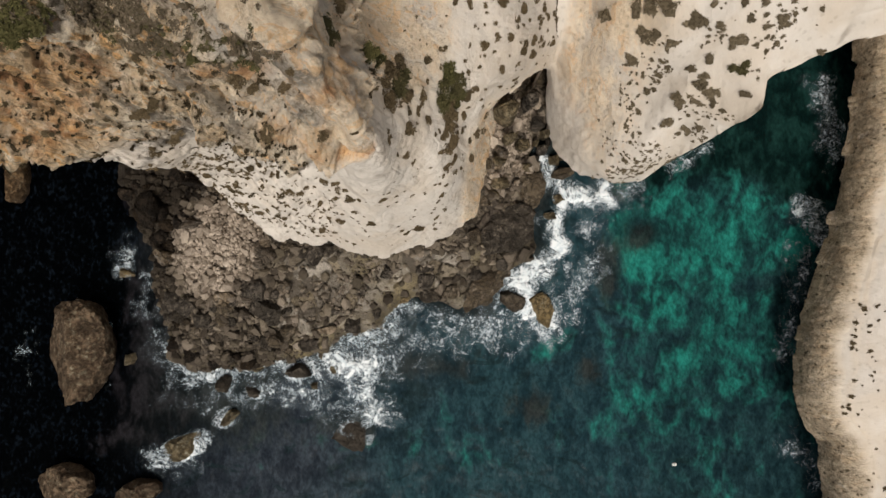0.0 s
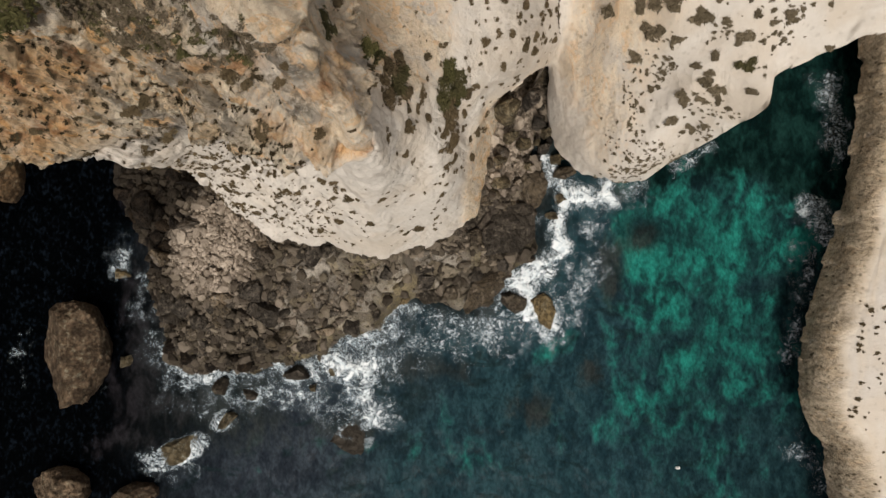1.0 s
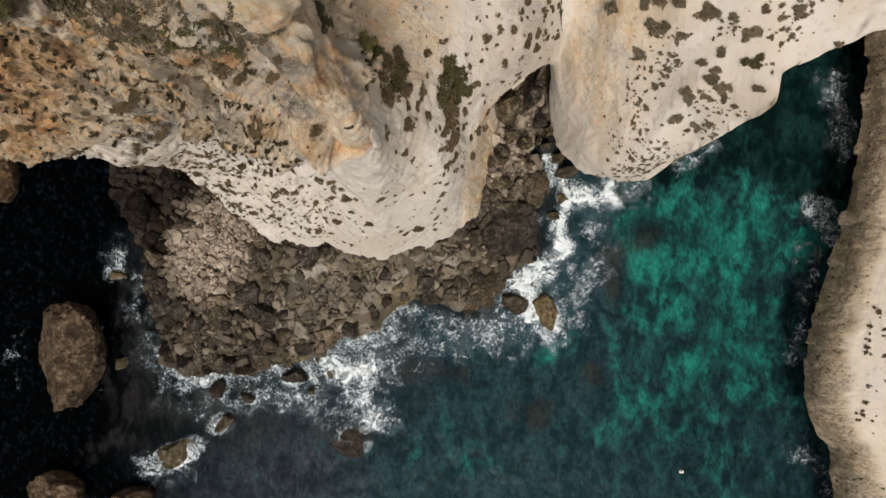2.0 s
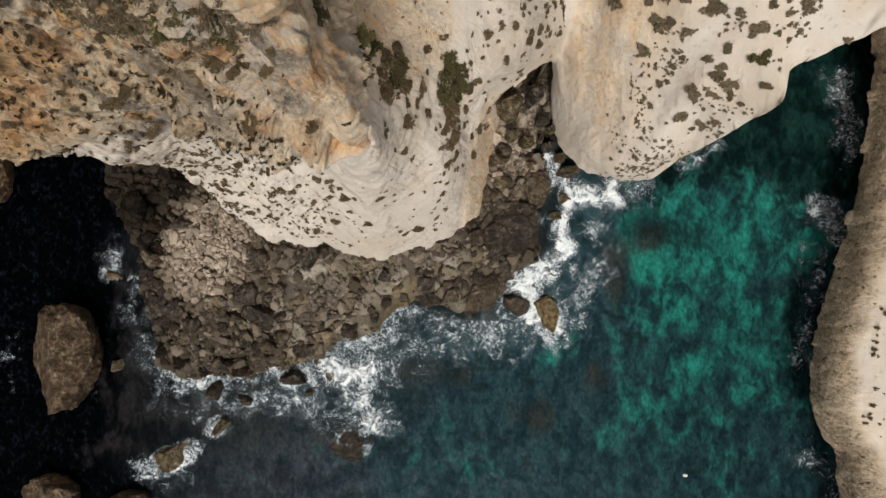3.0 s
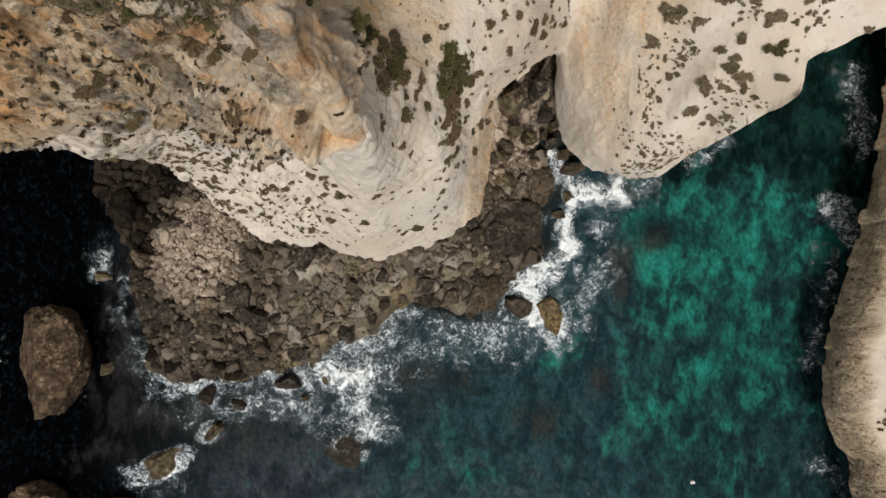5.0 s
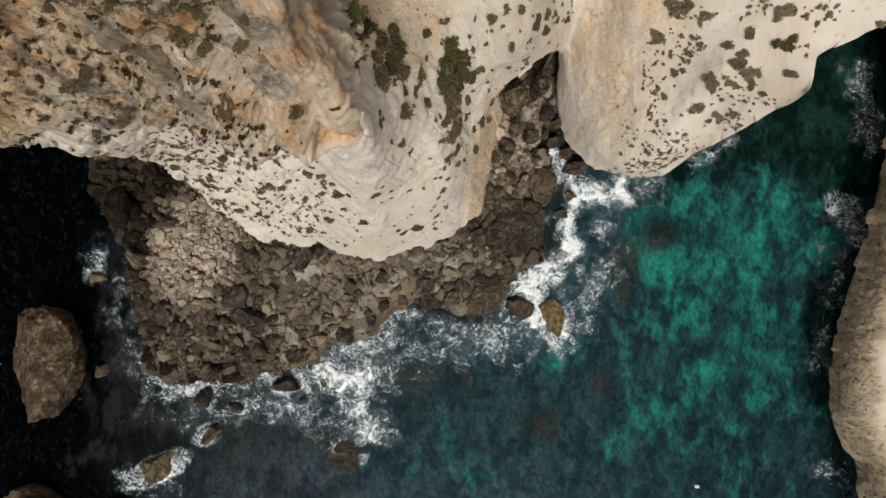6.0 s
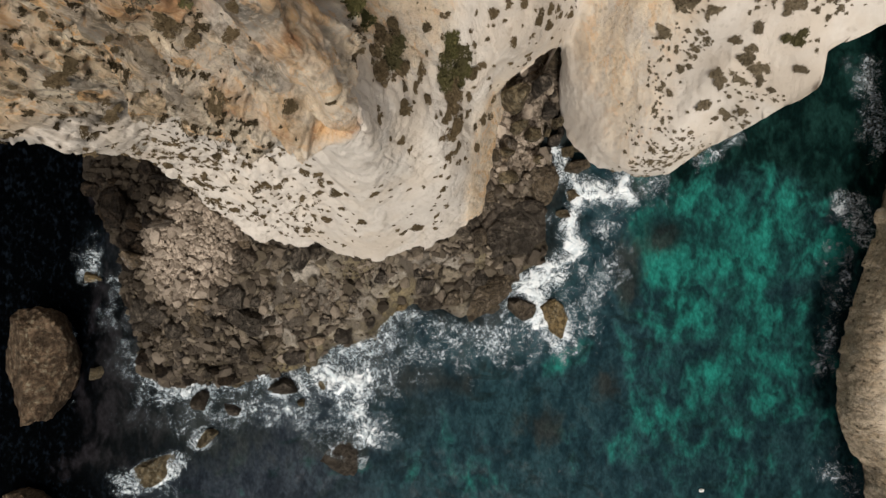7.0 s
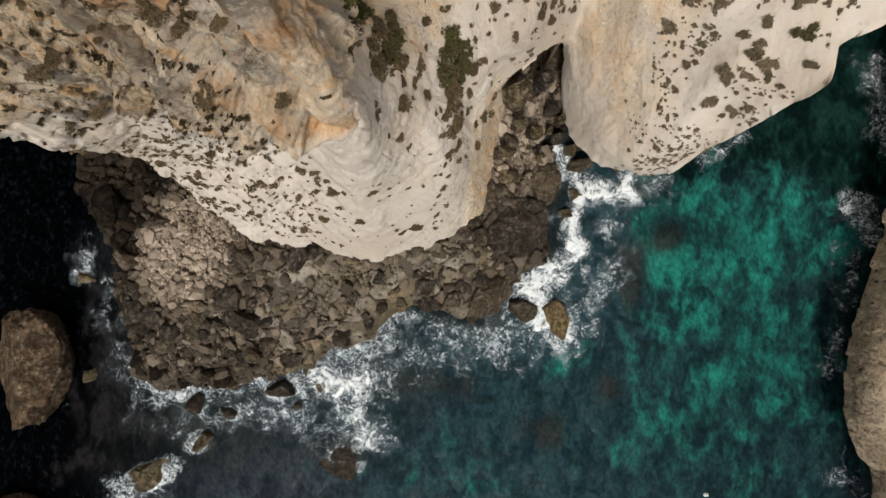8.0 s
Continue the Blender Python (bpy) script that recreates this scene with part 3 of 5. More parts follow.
    g = g + n * (bump * calm * relief * np.broadcast_to(flush, g.shape[:2]).ravel()).reshape(g.shape[:2])[..., None]
    if ribs:
        face_ribs = 0.4 * ridged(np.stack([p[:, 0] / 5, p[:, 1] / 0.5, p[:, 2] / 4], 1), 3, seed + 50) + 0.6 * ridged(p / np.array([3.0, 2.2, 3.0]), 3, seed + 51)
        g = g + n * (ribs * face_ribs * smooth(17.0, 13.5, p[:, 2])).reshape(g.shape[:2])[..., None]
        # low steps where the beds end
        step = (p[:, 2] + 0.35 * vnoise(p / 6.0, seed + 52)) / 0.9
        g[..., 2] += (0.1 * (smooth(0.25, 0.75, step % 1.0) - step % 1.0) * smooth(18.5, 17.0, p[:, 2]) * smooth(9.0, 11.0, p[:, 2])).reshape(g.shape[:2])
    # solid down to the sea floor behind and at both ends
    rear = g[-1:].copy()
    rear[..., 2] = -6
    g = np.concatenate([g, rear])
    sides = g[:, [0, -1]].copy()
    sides[..., 2] = -6
    return np.concatenate([sides[:, :1], g, sides[:, 1:]], axis=1)


def marks(me, name, values):
    me.attributes.new(name, "FLOAT", "POINT").data.foreach_set("value", np.ascontiguousarray(values, dtype=np.float32).ravel())


def spots(p, rows):
    """Soft patches round some places (x, y, z, reach)."""
    total = np.zeros(len(p))
    w = p + 1.0 * np.stack([vnoise(p / 3.0, 33), vnoise(p / 3.0, 34), vnoise(p / 3.0, 35)], 1)
    for x, y, z, reach in rows:
        total = np.maximum(total, np.exp(-(((w - np.array([x, y, z])) ** 2).sum(1) / reach**2) ** 1.5))
    return total


RUSTED = [(-9, 9, 62.7, 1.6), (-11.2, 9, 66.0, 1.8), (-7.1, 9, 63.2, 1.5), (-8.3, 11.6, 73.3, 1.8), (-8.2, 13.5, 70, 2.0), (-33, 13.3, 72, 6.0), (-33.6, 10.2, 67.2, 4.0), (-28, 13.6, 73, 3.5), (-14.5, 12.5, 76, 2.5), (-14, 10.2, 68, 2.0)]
GREYED = [(-26.9, 12.5, 68, 3.0), (-25.4, 11.8, 65.7, 3.0), (-17.7, 11.4, 68.6, 2.6), (-26.3, 11, 60.2, 3.0), (-20.2, 12.6, 71, 2.8), (-11, 10.6, 71.5, 2.6), (-9.7, 12.5, 77, 2.6)]


def cliff(name, grid, material, stain, grime, label, rust=()):
    me = sheet(name, grid, material)
    p = grid.reshape(-1, 3)
    marks(me, "stain", stain(p))
    marks(me, "grime", grime(p))
    marks(me, "rust", spots(p, rust))
    marks(me, "tide", 1 - smooth(1.0, 4.5, p[:, 2] + 1.5 * vnoise(p / 5.0, 31)))
    return tagged(new(name, me), label, "cliff", kind="structure")


head = cliff_grid(HEADLAND, 800, 60, 460, 1.15, before=(-70, 6, 2), meet="end", teeth=0.65)
point = cliff_grid(POINT, 480, 50, 240, 0.5, 11, 2.5, 0.0, after=(70, 8, 3), meet="start", teeth=0.8)
shelf = cliff_grid(SHELF, 480, 24, 190, 0.45, 23, 0.6, 0.3, (12, 60, 0), (4, -70, 0), (60, 0, 3), 0.2, 0.7)
cliff("cliff_headland", head, cliff_stone,
      lambda p: np.maximum(smooth(60.5, 63.5, p[:, 2] + 2.5 * vnoise(p / 5.0, 71)) * smooth(0, -6, p[:, 0]) * (0.55 + 0.45 * smooth(-12, -18, p[:, 0])),
                           np.maximum(0.6 * smooth(30, 16, p[:, 2]) * smooth(2, 5, p[:, 0]) * smooth(16, 11, p[:, 0]), 0.55 * smooth(38, 46, p[:, 2] + 3 * vnoise(p / 6.0, 72)) * smooth(14, 20, p[:, 1]) * smooth(-12, -8, p[:, 0]) * smooth(6, -2, p[:, 0]))),
      lambda p: np.maximum(np.maximum(0.22 * smooth(50, 60, p[:, 2]) * smooth(-8, -14, p[:, 0]), np.maximum(spots(p, GREYED), 0.28 * smooth(1, 6, p[:, 0]) * smooth(28, 34, p[:, 2]))), 0.05),
      "tall cream limestone sea cliff with ochre and grey weather stains", RUSTED)
cliff("cliff_point", point, cliff_stone, lambda p: smooth(30, 24, p[:, 0]) * smooth(17, 20, p[:, 0]) * smooth(12, 24, p[:, 2]) * 0.4, lambda p: 0.05 + 0 * p[:, 0],
      "pale limestone point sloping down to an undercut edge")
cliff("cliff_shelf", shelf, shelf_stone, lambda p: np.maximum(smooth(16.4, 14.0, p[:, 2] + 0.5 * vnoise(p / 3.0, 76)), 0.2 * np.exp(-(((p[:, 2] - 16.1 + 0.3 * vnoise(p / 4.0, 77)) / 0.3) ** 2))), lambda p: 0.02 + 0.5 * smooth(16.0, 12, p[:, 2] + 0.6 * vnoise(p / 2.0, 78)),
      "pale limestone shelf with a brown layered edge above the sea")

# ---- the rubble shore between the cliff foot and the sea ----
gx, gy = np.meshgrid(np.arange(-76, 26, 0.25), np.arange(-26, 44, 0.25))
flat = np.stack([gx.ravel(), gy.ravel()], 1)


def slabs(p, size, seed):
    """Jointed bedrock: for each point a height of its block and how far it lies from the next joint."""
    q = p / size
    q = q + 0.22 * np.stack([vnoise(np.c_[q * 1.7, q[:, :1] * 0], seed), vnoise(np.c_[q * 1.7, q[:, :1] * 0 + 5], seed)], 1)
    c = np.floor(q).astype(np.int64)
    first, second, own = np.full(len(q), 9.0), np.full(len(q), 9.0), np.zeros(len(q))
    for dx in (-1, 0, 1):
        for dy in (-1, 0, 1):
            i, j = c[:, 0] + dx, c[:, 1] + dy
            k = i * 0
            d = np.hypot(i + hashed(i, j, k, seed) - q[:, 0], j + hashed(i, j, k + 1, seed) - q[:, 1])
            nearer = d < first
            second = np.where(nearer, first, np.minimum(second, d))
            own = np.where(nearer, hashed(i, j, k + 2, seed), own)
            first = np.minimum(first, d)
    return own, second - first


def jointed(p):
    """How far the joints stand open: all over the rubble, only here and there on the bare rock."""
    return 1 - platform(p) * (1 - smooth(-0.15, 0.35, fbm(np.c_[p / 3.5, p[:, :1] * 0], 2, 84)))


def shore_height(p):
    """Height of the shore at points (n x 2): a slope of rubble that rises inland."""
    w = np.stack([fbm(np.c_[p / 5.0, p[:, :1] * 0], 3, 41), fbm(np.c_[p / 5.0, p[:, :1] * 0 + 9], 3, 42)], 1)
    d = signed(p + w * 1.1, SHORE)
    top = 4.2 + 5.5 * smooth(-22, -38, p[:, 0]) + 6.0 * smooth(12, 22, p[:, 1]) * smooth(30, 25, p[:, 1]) * smooth(-4, 6, p[:, 0])
    rise = np.where(d > 0, top * (1 - np.exp(-d / (2.2 + 0.9 * top))) + 0.5 * smooth(0, 1.5, d), d * 0.5)
    q = np.c_[p, p[:, :1] * 0]
    own, joint = slabs(p, 2.7, 81)
    own2, joint2 = slabs(p, 1.25, 83)
    bare = platform(p)
    rise = rise + (1.1 * own * (1 - 0.35 * bare) - 0.8 * jointed(p) * (1 - smooth(0.0, 0.13, joint)) + (1 - 0.85 * bare) * (0.3 * own2 - 0.25 * (1 - smooth(0.0, 0.16, joint2)))) * smooth(-0.5, 2.5, d)
    return rise + 0.25 * fbm(q / 2.2, 3, 44) + 0.2 * ridged(q / 4.5, 2, 45) * smooth(-1, 3, d), d


def pale_share(p):
    """Where the dry, pale scree lies."""
    scree = np.exp(-(((p[:, 0] + 41) / 9.5) ** 2 + ((p[:, 1] - 0.5) / 9.0) ** 2) ** 1.5)
    gully = np.exp(-(((p[:, 0] - 12) / 6.5) ** 2 + ((p[:, 1] - 19.5) / 8.5) ** 2))
    return np.clip(scree + gully + 0.25 * fbm(np.c_[p / 3.0, p[:, :1] * 0], 2, 47), 0, 1)


def damp_shade_share(p):
    """Where the rock is blackened: wet with spray along the sea, painted overhang shade at left."""
    edge = 0.65 * smooth(3.4, 0.4, signed(p, SHORE) + 1.2 * vnoise(np.c_[p / 2.0, p[:, :1] * 0], 43))
    edge = edge * (1 - 0.9 * smooth(14, 19, p[:, 1]) * smooth(0, 5, p[:, 0]))
    edge = np.maximum(edge, 0.55 * smooth(9.0, 2.0, signed(p, SHORE) + 2.0 * vnoise(np.c_[p / 3.0, p[:, :1] * 0], 49)) * smooth(-27, -32, p[:, 0]))
    # the left end under the arch: its shade painted as dark rock
    return np.maximum(edge, smooth(2.0, -3.0, p[:, 0] + 45.5 - 0.5 * (p[:, 1] - 6) + 1.5 * vnoise(np.c_[p / 3.0, p[:, :1] * 0], 46)))


def platform(p):
    """Where bare rock shows between the stones."""
    return smooth(-34, -27, p[:, 0]) * smooth(8, 4, p[:, 0]) * smooth(1, -2, p[:, 1])


height, sea_side = shore_height(flat)
me = sheet("ground", np.stack([gx, gy, height.reshape(gx.shape)], -1), ground_mat)
marks(me, "pale", pale_share(flat) * 0.9)
own, joint = slabs(flat, 2.7, 81)
marks(me, "bare", np.clip(platform(flat) * (0.75 + 0.5 * fbm(np.c_[flat / 4.0, flat[:, :1] * 0], 3, 48)), 0, 1))
marks(me, "block", own)
marks(me, "damp_shade", damp_shade_share(flat))
marks(me, "joint", jointed(flat) * (1 - smooth(0.03, 0.14, joint)))
weedy = [(-7.5, -9, 3.6), (6.5, -1.3, 2.4), (-15, -3.5, 2.8), (-51.5, -17, 2.8), (-46, -19.5, 3), (-38, -20.5, 2.6), (-22, -17.5, 2.8), (-27, -20, 2.2), (12.5, -2.8, 2.2)]
tangle = sum(np.exp(-(((flat - np.array([x, y])) ** 2).sum(1)) / r**2) for x, y, r in weedy)
marks(me, "algae", np.clip(tangle, 0, 1) + 0.45 * smooth(-36, -22, flat[:, 0]) * smooth(7, 2, sea_side) + 0.6 * smooth(2.5, 0.5, sea_side) * smooth(0.0, 0.5, fbm(np.c_[flat / 6.0, flat[:, :1] * 0], 2, 49)))
tagged(new("ground", me), "dark rocky foreshore of rubble and bare rock under the cliff", "shore", kind="structure")

# ---- the sea ----
wx = np.concatenate([[-2500, -900, -300, -150], np.arange(-100, 100.1, 0.5), [150, 300, 900, 2500]])
wy = np.concatenate([[-2500, -900, -300, -120], np.arange(-64, 64.1, 0.5), [120, 300, 900, 2500]])
wxx, wyy = np.meshgrid(wx, wy)
wp = np.stack([wxx.ravel(), wyy.ravel()], 1)
w3 = np.c_[wp, wp[:, :1] * 0]
swell = (0.12 * fbm(w3 / 5.0, 3, 51) + 0.06 * fbm(w3 * np.array([1.0, 0.5, 1]) / 1.6, 2, 52)) * (np.abs(wp).max(1) < 100)
me = sheet("water", np.stack([wxx, wyy, swell.reshape(wxx.shape)], -1), water_mat)
wd = signed(wp, SHORE)
wob = 5 * fbm(w3 / 12.0, 3, 55)


def blob(x, y, rx, ry, turn=0.0):
    c, s = math.cos(radians(turn)), math.sin(radians(turn))
    dx, dy = wp[:, 0] - x, wp[:, 1] - y
    stray = wob * min(1.0, min(rx, ry) / 11.0)
    a, b = (dx * c + dy * s + stray) / rx, (dy * c - dx * s + stray * 0.7) / ry
    return np.exp(-(a * a + b * b))


shoal = np.clip(0.6 * blob(50, -3, 13, 22, 10) + 0.5 * blob(42, -28, 12, 14) + 0.17 * blob(52, 6, 34, 40) + 0.75 * blob(21, -18.5, 5.5, 2, 22) + 0.22 * blob(5, -38, 26, 9)
                + 0.45 * blob(36, 6, 6, 12, 20) + 0.85 * blob(37, 0.5, 6, 1.8, -50) + 0.6 * blob(57, 4.5, 6, 2.8, -8) + 0.35 * blob(47, 2, 5, 5) + 0.12 * blob(-5, -38, 40, 9) + 0.35 * blob(60, -18, 8, 26), 0, 1)
painted_gloom_here = np.clip(smooth(-50, -66, wp[:, 0] + 0.1 * wp[:, 1] + wob * 0.7), 0, 1)
reef = (1 - 0.85 * painted_gloom_here) * np.clip(np.exp(-np.maximum(-wd, 0) / 5.5) * 0.9 + 0.95 * blob(-16.5, -33, 6, 4.5) + 0.9 * blob(31.5, -4, 4, 7, 12) + 0.8 * blob(17, -30, 6, 4.5, 25) + 0.75 * blob(28, -23, 3.6, 5) + 0.5 * blob(2, -24, 6, 4)
               + 0.75 * blob(-44, -31, 18, 10) + 1.0 * blob(38.6, 3.4, 3.8, 3.4) + 0.6 * blob(33, 11, 5, 3) + 0.5 * blob(-8, -22, 8, 4), 0, 1)
reef = np.maximum(reef, np.clip(1.0 * blob(-54, -12, 8, 16) + 0.9 * blob(-44, -31, 18, 9), 0, 0.9))
# dark deep water at left, plus painted shade beside and under the arch
painted_gloom = np.maximum(smooth(-40, -64, wp[:, 0] + 0.1 * wp[:, 1] + wob * 0.7), smooth(-46, -54, wp[:, 0]) * smooth(-6, 6, wp[:, 1] + wob * 0.5))
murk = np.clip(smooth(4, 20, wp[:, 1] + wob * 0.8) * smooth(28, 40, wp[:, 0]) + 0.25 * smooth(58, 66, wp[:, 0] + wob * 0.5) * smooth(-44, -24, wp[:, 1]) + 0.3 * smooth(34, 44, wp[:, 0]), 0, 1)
shoal = shoal * (1 - 0.9 * np.clip(painted_gloom, 0, 1)) * (1 - 0.75 * np.clip(smooth(10, 24, wp[:, 1] + wob * 0.8) * smooth(30, 42, wp[:, 0]), 0, 1))
for key, values in (("shoal", shoal), ("reef", reef), ("painted_gloom", np.clip(painted_gloom, 0, 1)), ("murk", murk), ("slate", smooth(2, -26, wp[:, 0] - 0.4 * (wp[:, 1] + 30) + wob))):
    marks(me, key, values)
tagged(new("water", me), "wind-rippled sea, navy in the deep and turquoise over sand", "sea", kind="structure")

# boulders: x, y, half length, half width, turn, top, rock (0 dry, 1 dark, 2 algae)
# the last stack is a boulder shape added for the rock wall under the arch
STACKS = [(-67.0, -18.4, 5.6, 9.2, 4, 14.0, 4), (-70.6, -44.0, 5.2, 3.8, -10, 9.0, 4), (-57.5, -46.0, 4.6, 2.6, 15, 7.0, 4), (-49.9, -37.8, 5.0, 2.2, 27, 3.2, 2), (-79.7, 13.3, 1.7, 4.8, 0, 9.0, 4)]
SURF_ROCKS = [(-40.0, -31.5, 2.3, 1.4, 27, 2.0, 2), (-35.8, -27.2, 1.7, 1.2, 0, 2.2, 1), (-41.0, -25.0, 1.5, 1.9, -10, 2.8, 1), (-27.0, -22.7, 2.7, 1.4, 5, 3.0, 1), (-20.7, -22.8, 0.9, 0.9, 0, 1.5, 2), (-24.3, -25.7, 0.9, 1.0, 20, 1.3, 2), (-59.2, -20.9, 1.2, 1.2, 0, 1.8, 2), (-60.0, -4.4, 1.6, 1.4, 10, 1.6, 2), (12.7, -9.6, 3.0, 2.0, -28, 3.0, 1), (18.8, -11.8, 2.3, 3.5, 8, 1.6, 2), (21.9, 9.5, 1.6, 1.2, 20, 2.0, 2), (20.5, 6.1, 1.5, 0.9, 0, 2.0, 2), (-17.1, -34.3, 5.2, 3.8, -28, 0.55, 1), (-35.1, -22.5, 1.5, 0.9, 10, 1.4, 2), (-46.8, -22.3, 1.4, 1.0, 0, 1.4, 2), (-48.4, -20.4, 1.1, 0.9, 0, 1.6, 2), (-8.9, -6.8, 1.6, 0.9, 30, 3.0, 2), (-7.0, -9.5, 1.5, 0.8, 40, 2.0, 2)]
SHORE_ROCKS = [(11.5, 3.4, 6.4, 4.8, 0, 5.0, 1), (6.9, -7.5, 5.4, 2.7, 50, 5.0, 1), (16.2, 10.4, 3.1, 3.4, 10, 5.0, 1), (22.3, 14.2, 2.0, 1.4, 10, 4.0, 1), (-3.1, -3.3, 2.0, 1.0, 5, 4.0, 1), (0.8, -3.5, 1.8, 1.3, -10, 4.0, 1), (-2.9, -5.9, 1.8, 1.5, 0, 4.0, 1), (-2.0, -8.6, 2.4, 1.5, 0, 3.4, 1), (1.6, -7.7, 1.9, 1.5, 0, 3.5, 1), (-14.7, -7.4, 2.1, 1.4, -15, 4.0, 1), (-16.9, -14.1, 1.8, 1.6, 10, 3.6, 1), (-12.4, -5.8, 1.5, 1.1, 0, 4.0, 1), (-20.3, -11.4, 1.7, 1.0, 5, 4.2, 1), (-21.7, -15.0, 2.1, 0.8, 5, 4.0, 0)]
# rock 3 lies under the arch, whose shade is in its dark colour
BEACH_ROCKS = [(-52.7, 7.4, 2.7, 3.9, 10, 11.0, 3), (-50.0, 6.4, 1.0, 1.5, 0, 9.0, 3), (-50.1, -1.5, 2.2, 1.5, -35, 8.0, 0), (-33.1, -2.5, 1.9, 1.6, 15, 9.0, 0), (-44.3, 11.6, 1.9, 0.7, -12, 12.0, 3), (-44.3, 4.5, 2.1, 1.0, 15, 11.0, 0), (-31.7, -11.1, 3.1, 2.4, -20, 8.5, 1), (-34.1, -6.5, 1.7, 1.5, 0, 9.0, 1), (-28.7, -7.2, 1.8, 1.4, 0, 7.5, 0), (-38.6, -12.1, 1.8, 1.4, 20, 7.5, 0), (-41.9, -14.2, 1.4, 1.2, 0, 7.0, 0), (-45.3, -16.4, 1.6, 1.2, 0, 6.0, 1), (-35.4, -15.3, 2.1, 1.4, 0, 6.5, 1), (-30.5, -16.5, 1.9, 1.4, 0, 5.5, 1), (-25.0, -17.7, 2.0, 1.2, 10, 4.5, 1), (-50.0, -12.3, 1.4, 1.2, 0, 6.0, 1)]
GULLY_ROCKS = [(10.8, 23.3, 2.4, 1.8, 0, 15.0, 2), (15.0, 25.5, 1.5, 1.2, 0, 14.0, 1), (10.4, 12.0, 1.6, 1.2, 0, 6.0, 2), (14.2, 18.7, 1.3, 1.1, 0, 9.0, 2), (10.2, 15.8, 1.3, 0.9, 10, 8.0, 2), (11.9, 19.8, 1.3, 1.0, 0, 11.0, 2), (17.2, 22.7, 1.3, 1.3, 0, 9.0, 1), (8.9, 9.9, 1.4, 1.0, 0, 6.0, 2), (18.4, 18.7, 1.3, 1.1, 0, 4.5, 1), (20.9, 16.7, 1.2, 1.3, 20, 3.2, 2), (17.3, 17.0, 0.9, 0.8, 0, 2.6, 1), (18.8, 21.4, 0.8, 1.0, 20, 6.0, 2), (22.5, 17.8, 0.9, 1.4, -30, 3.6, 2), (17.2, 19.6, 0.8, 0.7, 0, 5.0, 2), (19.6, 19.7, 0.7, 0.7, 0, 4.6, 1), (15.1, 15.0, 1.2, 0.9, 0, 4.2, 2)]

# surf: runs of (x, y), their half width and how thick the froth lies
SURF = [([(30.7, 10.8), (23.1, 11.1), (20.5, 5.5), (21.5, 1.2), (17.8, -3.6), (15.6, -6.9), (17.3, -11.1)], 2.1, 1.00), ([(22.6, 12.6), (19.4, 13.6), (18.4, 16.2), (20.8, 15.2)], 1.7, 0.85), ([(-20.3, -21.3), (-14.4, -21.3), (-14.9, -26.7), (-12.8, -29.9)], 3.0, 0.95), ([(11.4, -6.3), (17.3, -6.9)], 1.5, 0.90), ([(-48.7, -23.0), (-41.2, -23.3), (-33.7, -22.5), (-24.0, -23.3), (-17.6, -17.6), (-10.1, -14.9), (-6.9, -11.1)], 2.1, 0.50), ([(-4.7, -11.1), (3.9, -13.0), (12.4, -13.0), (16.7, -14.9), (20.5, -16.2), (23.1, -13.3)], 2.0, 0.50)]
LACE = [([(-19.5, -17.5), (-11.5, -14.2), (-7.2, -10.2)], 2.2, 0.6), ([(-50.5, -20.5), (-46.5, -23.2), (-40, -23.0), (-34, -21.8), (-28, -22.0)], 2.1, 0.8), ([(-18.6, -29.4), (-9.0, -18.1), (1.7, -16.5), (12.4, -16.0)], 4.5, 0.42), ([(27.4, -3.1), (23.1, -12.8)], 4.5, 0.46), ([(-52.9, -27.8), (-43.3, -27.8), (-32.6, -27.8)], 3.2, 0.22), ([(28.5, 4.4), (29.6, 11.9), (34.9, 11.4)], 3.2, 0.45), ([(-18.5, -33.6), (-15.5, -34.2), (-13.4, -35.6)], 1.0, 0.5), ([(-59.4, 0.1), (-61.0, -2.6)], 1.9, 0.55), ([(-78.1, -17.0), (-79.2, -24.5)], 1.5, 0.24), ([(-55.6, -38.5), (-47.0, -40.1)], 1.6, 0.42), ([(-55.6, -40.1), (-51.9, -42.2)], 2.4, 0.25), ([(-55.6, -4.2), (-55.9, -12.8)], 1.7, 0.33), ([(-53, -18), (-50.5, -24.5), (-44, -28)], 3.2, 0.33)]
WASH = [([(71.9, 32.3), (74.1, 18.3)], 2.6, 0.56), ([(69.2, 7.1), (72.2, 3.1)], 2.4, 0.74), ([(67.6, -1.0), (67.1, -8.5)], 2.4, 0.50), ([(64.4, -19.2), (65.5, -12.8)], 2.6, 0.44), ([(65.5, -36.3), (70.3, -38.5), (69.8, -43.8)], 2.1, 0.42), ([(43.0, 16.2), (48.9, 18.3)], 1.5, 0.49), ([(-37.9, -28.4), (-24.0, -27.3)], 3.0, 0.56)]


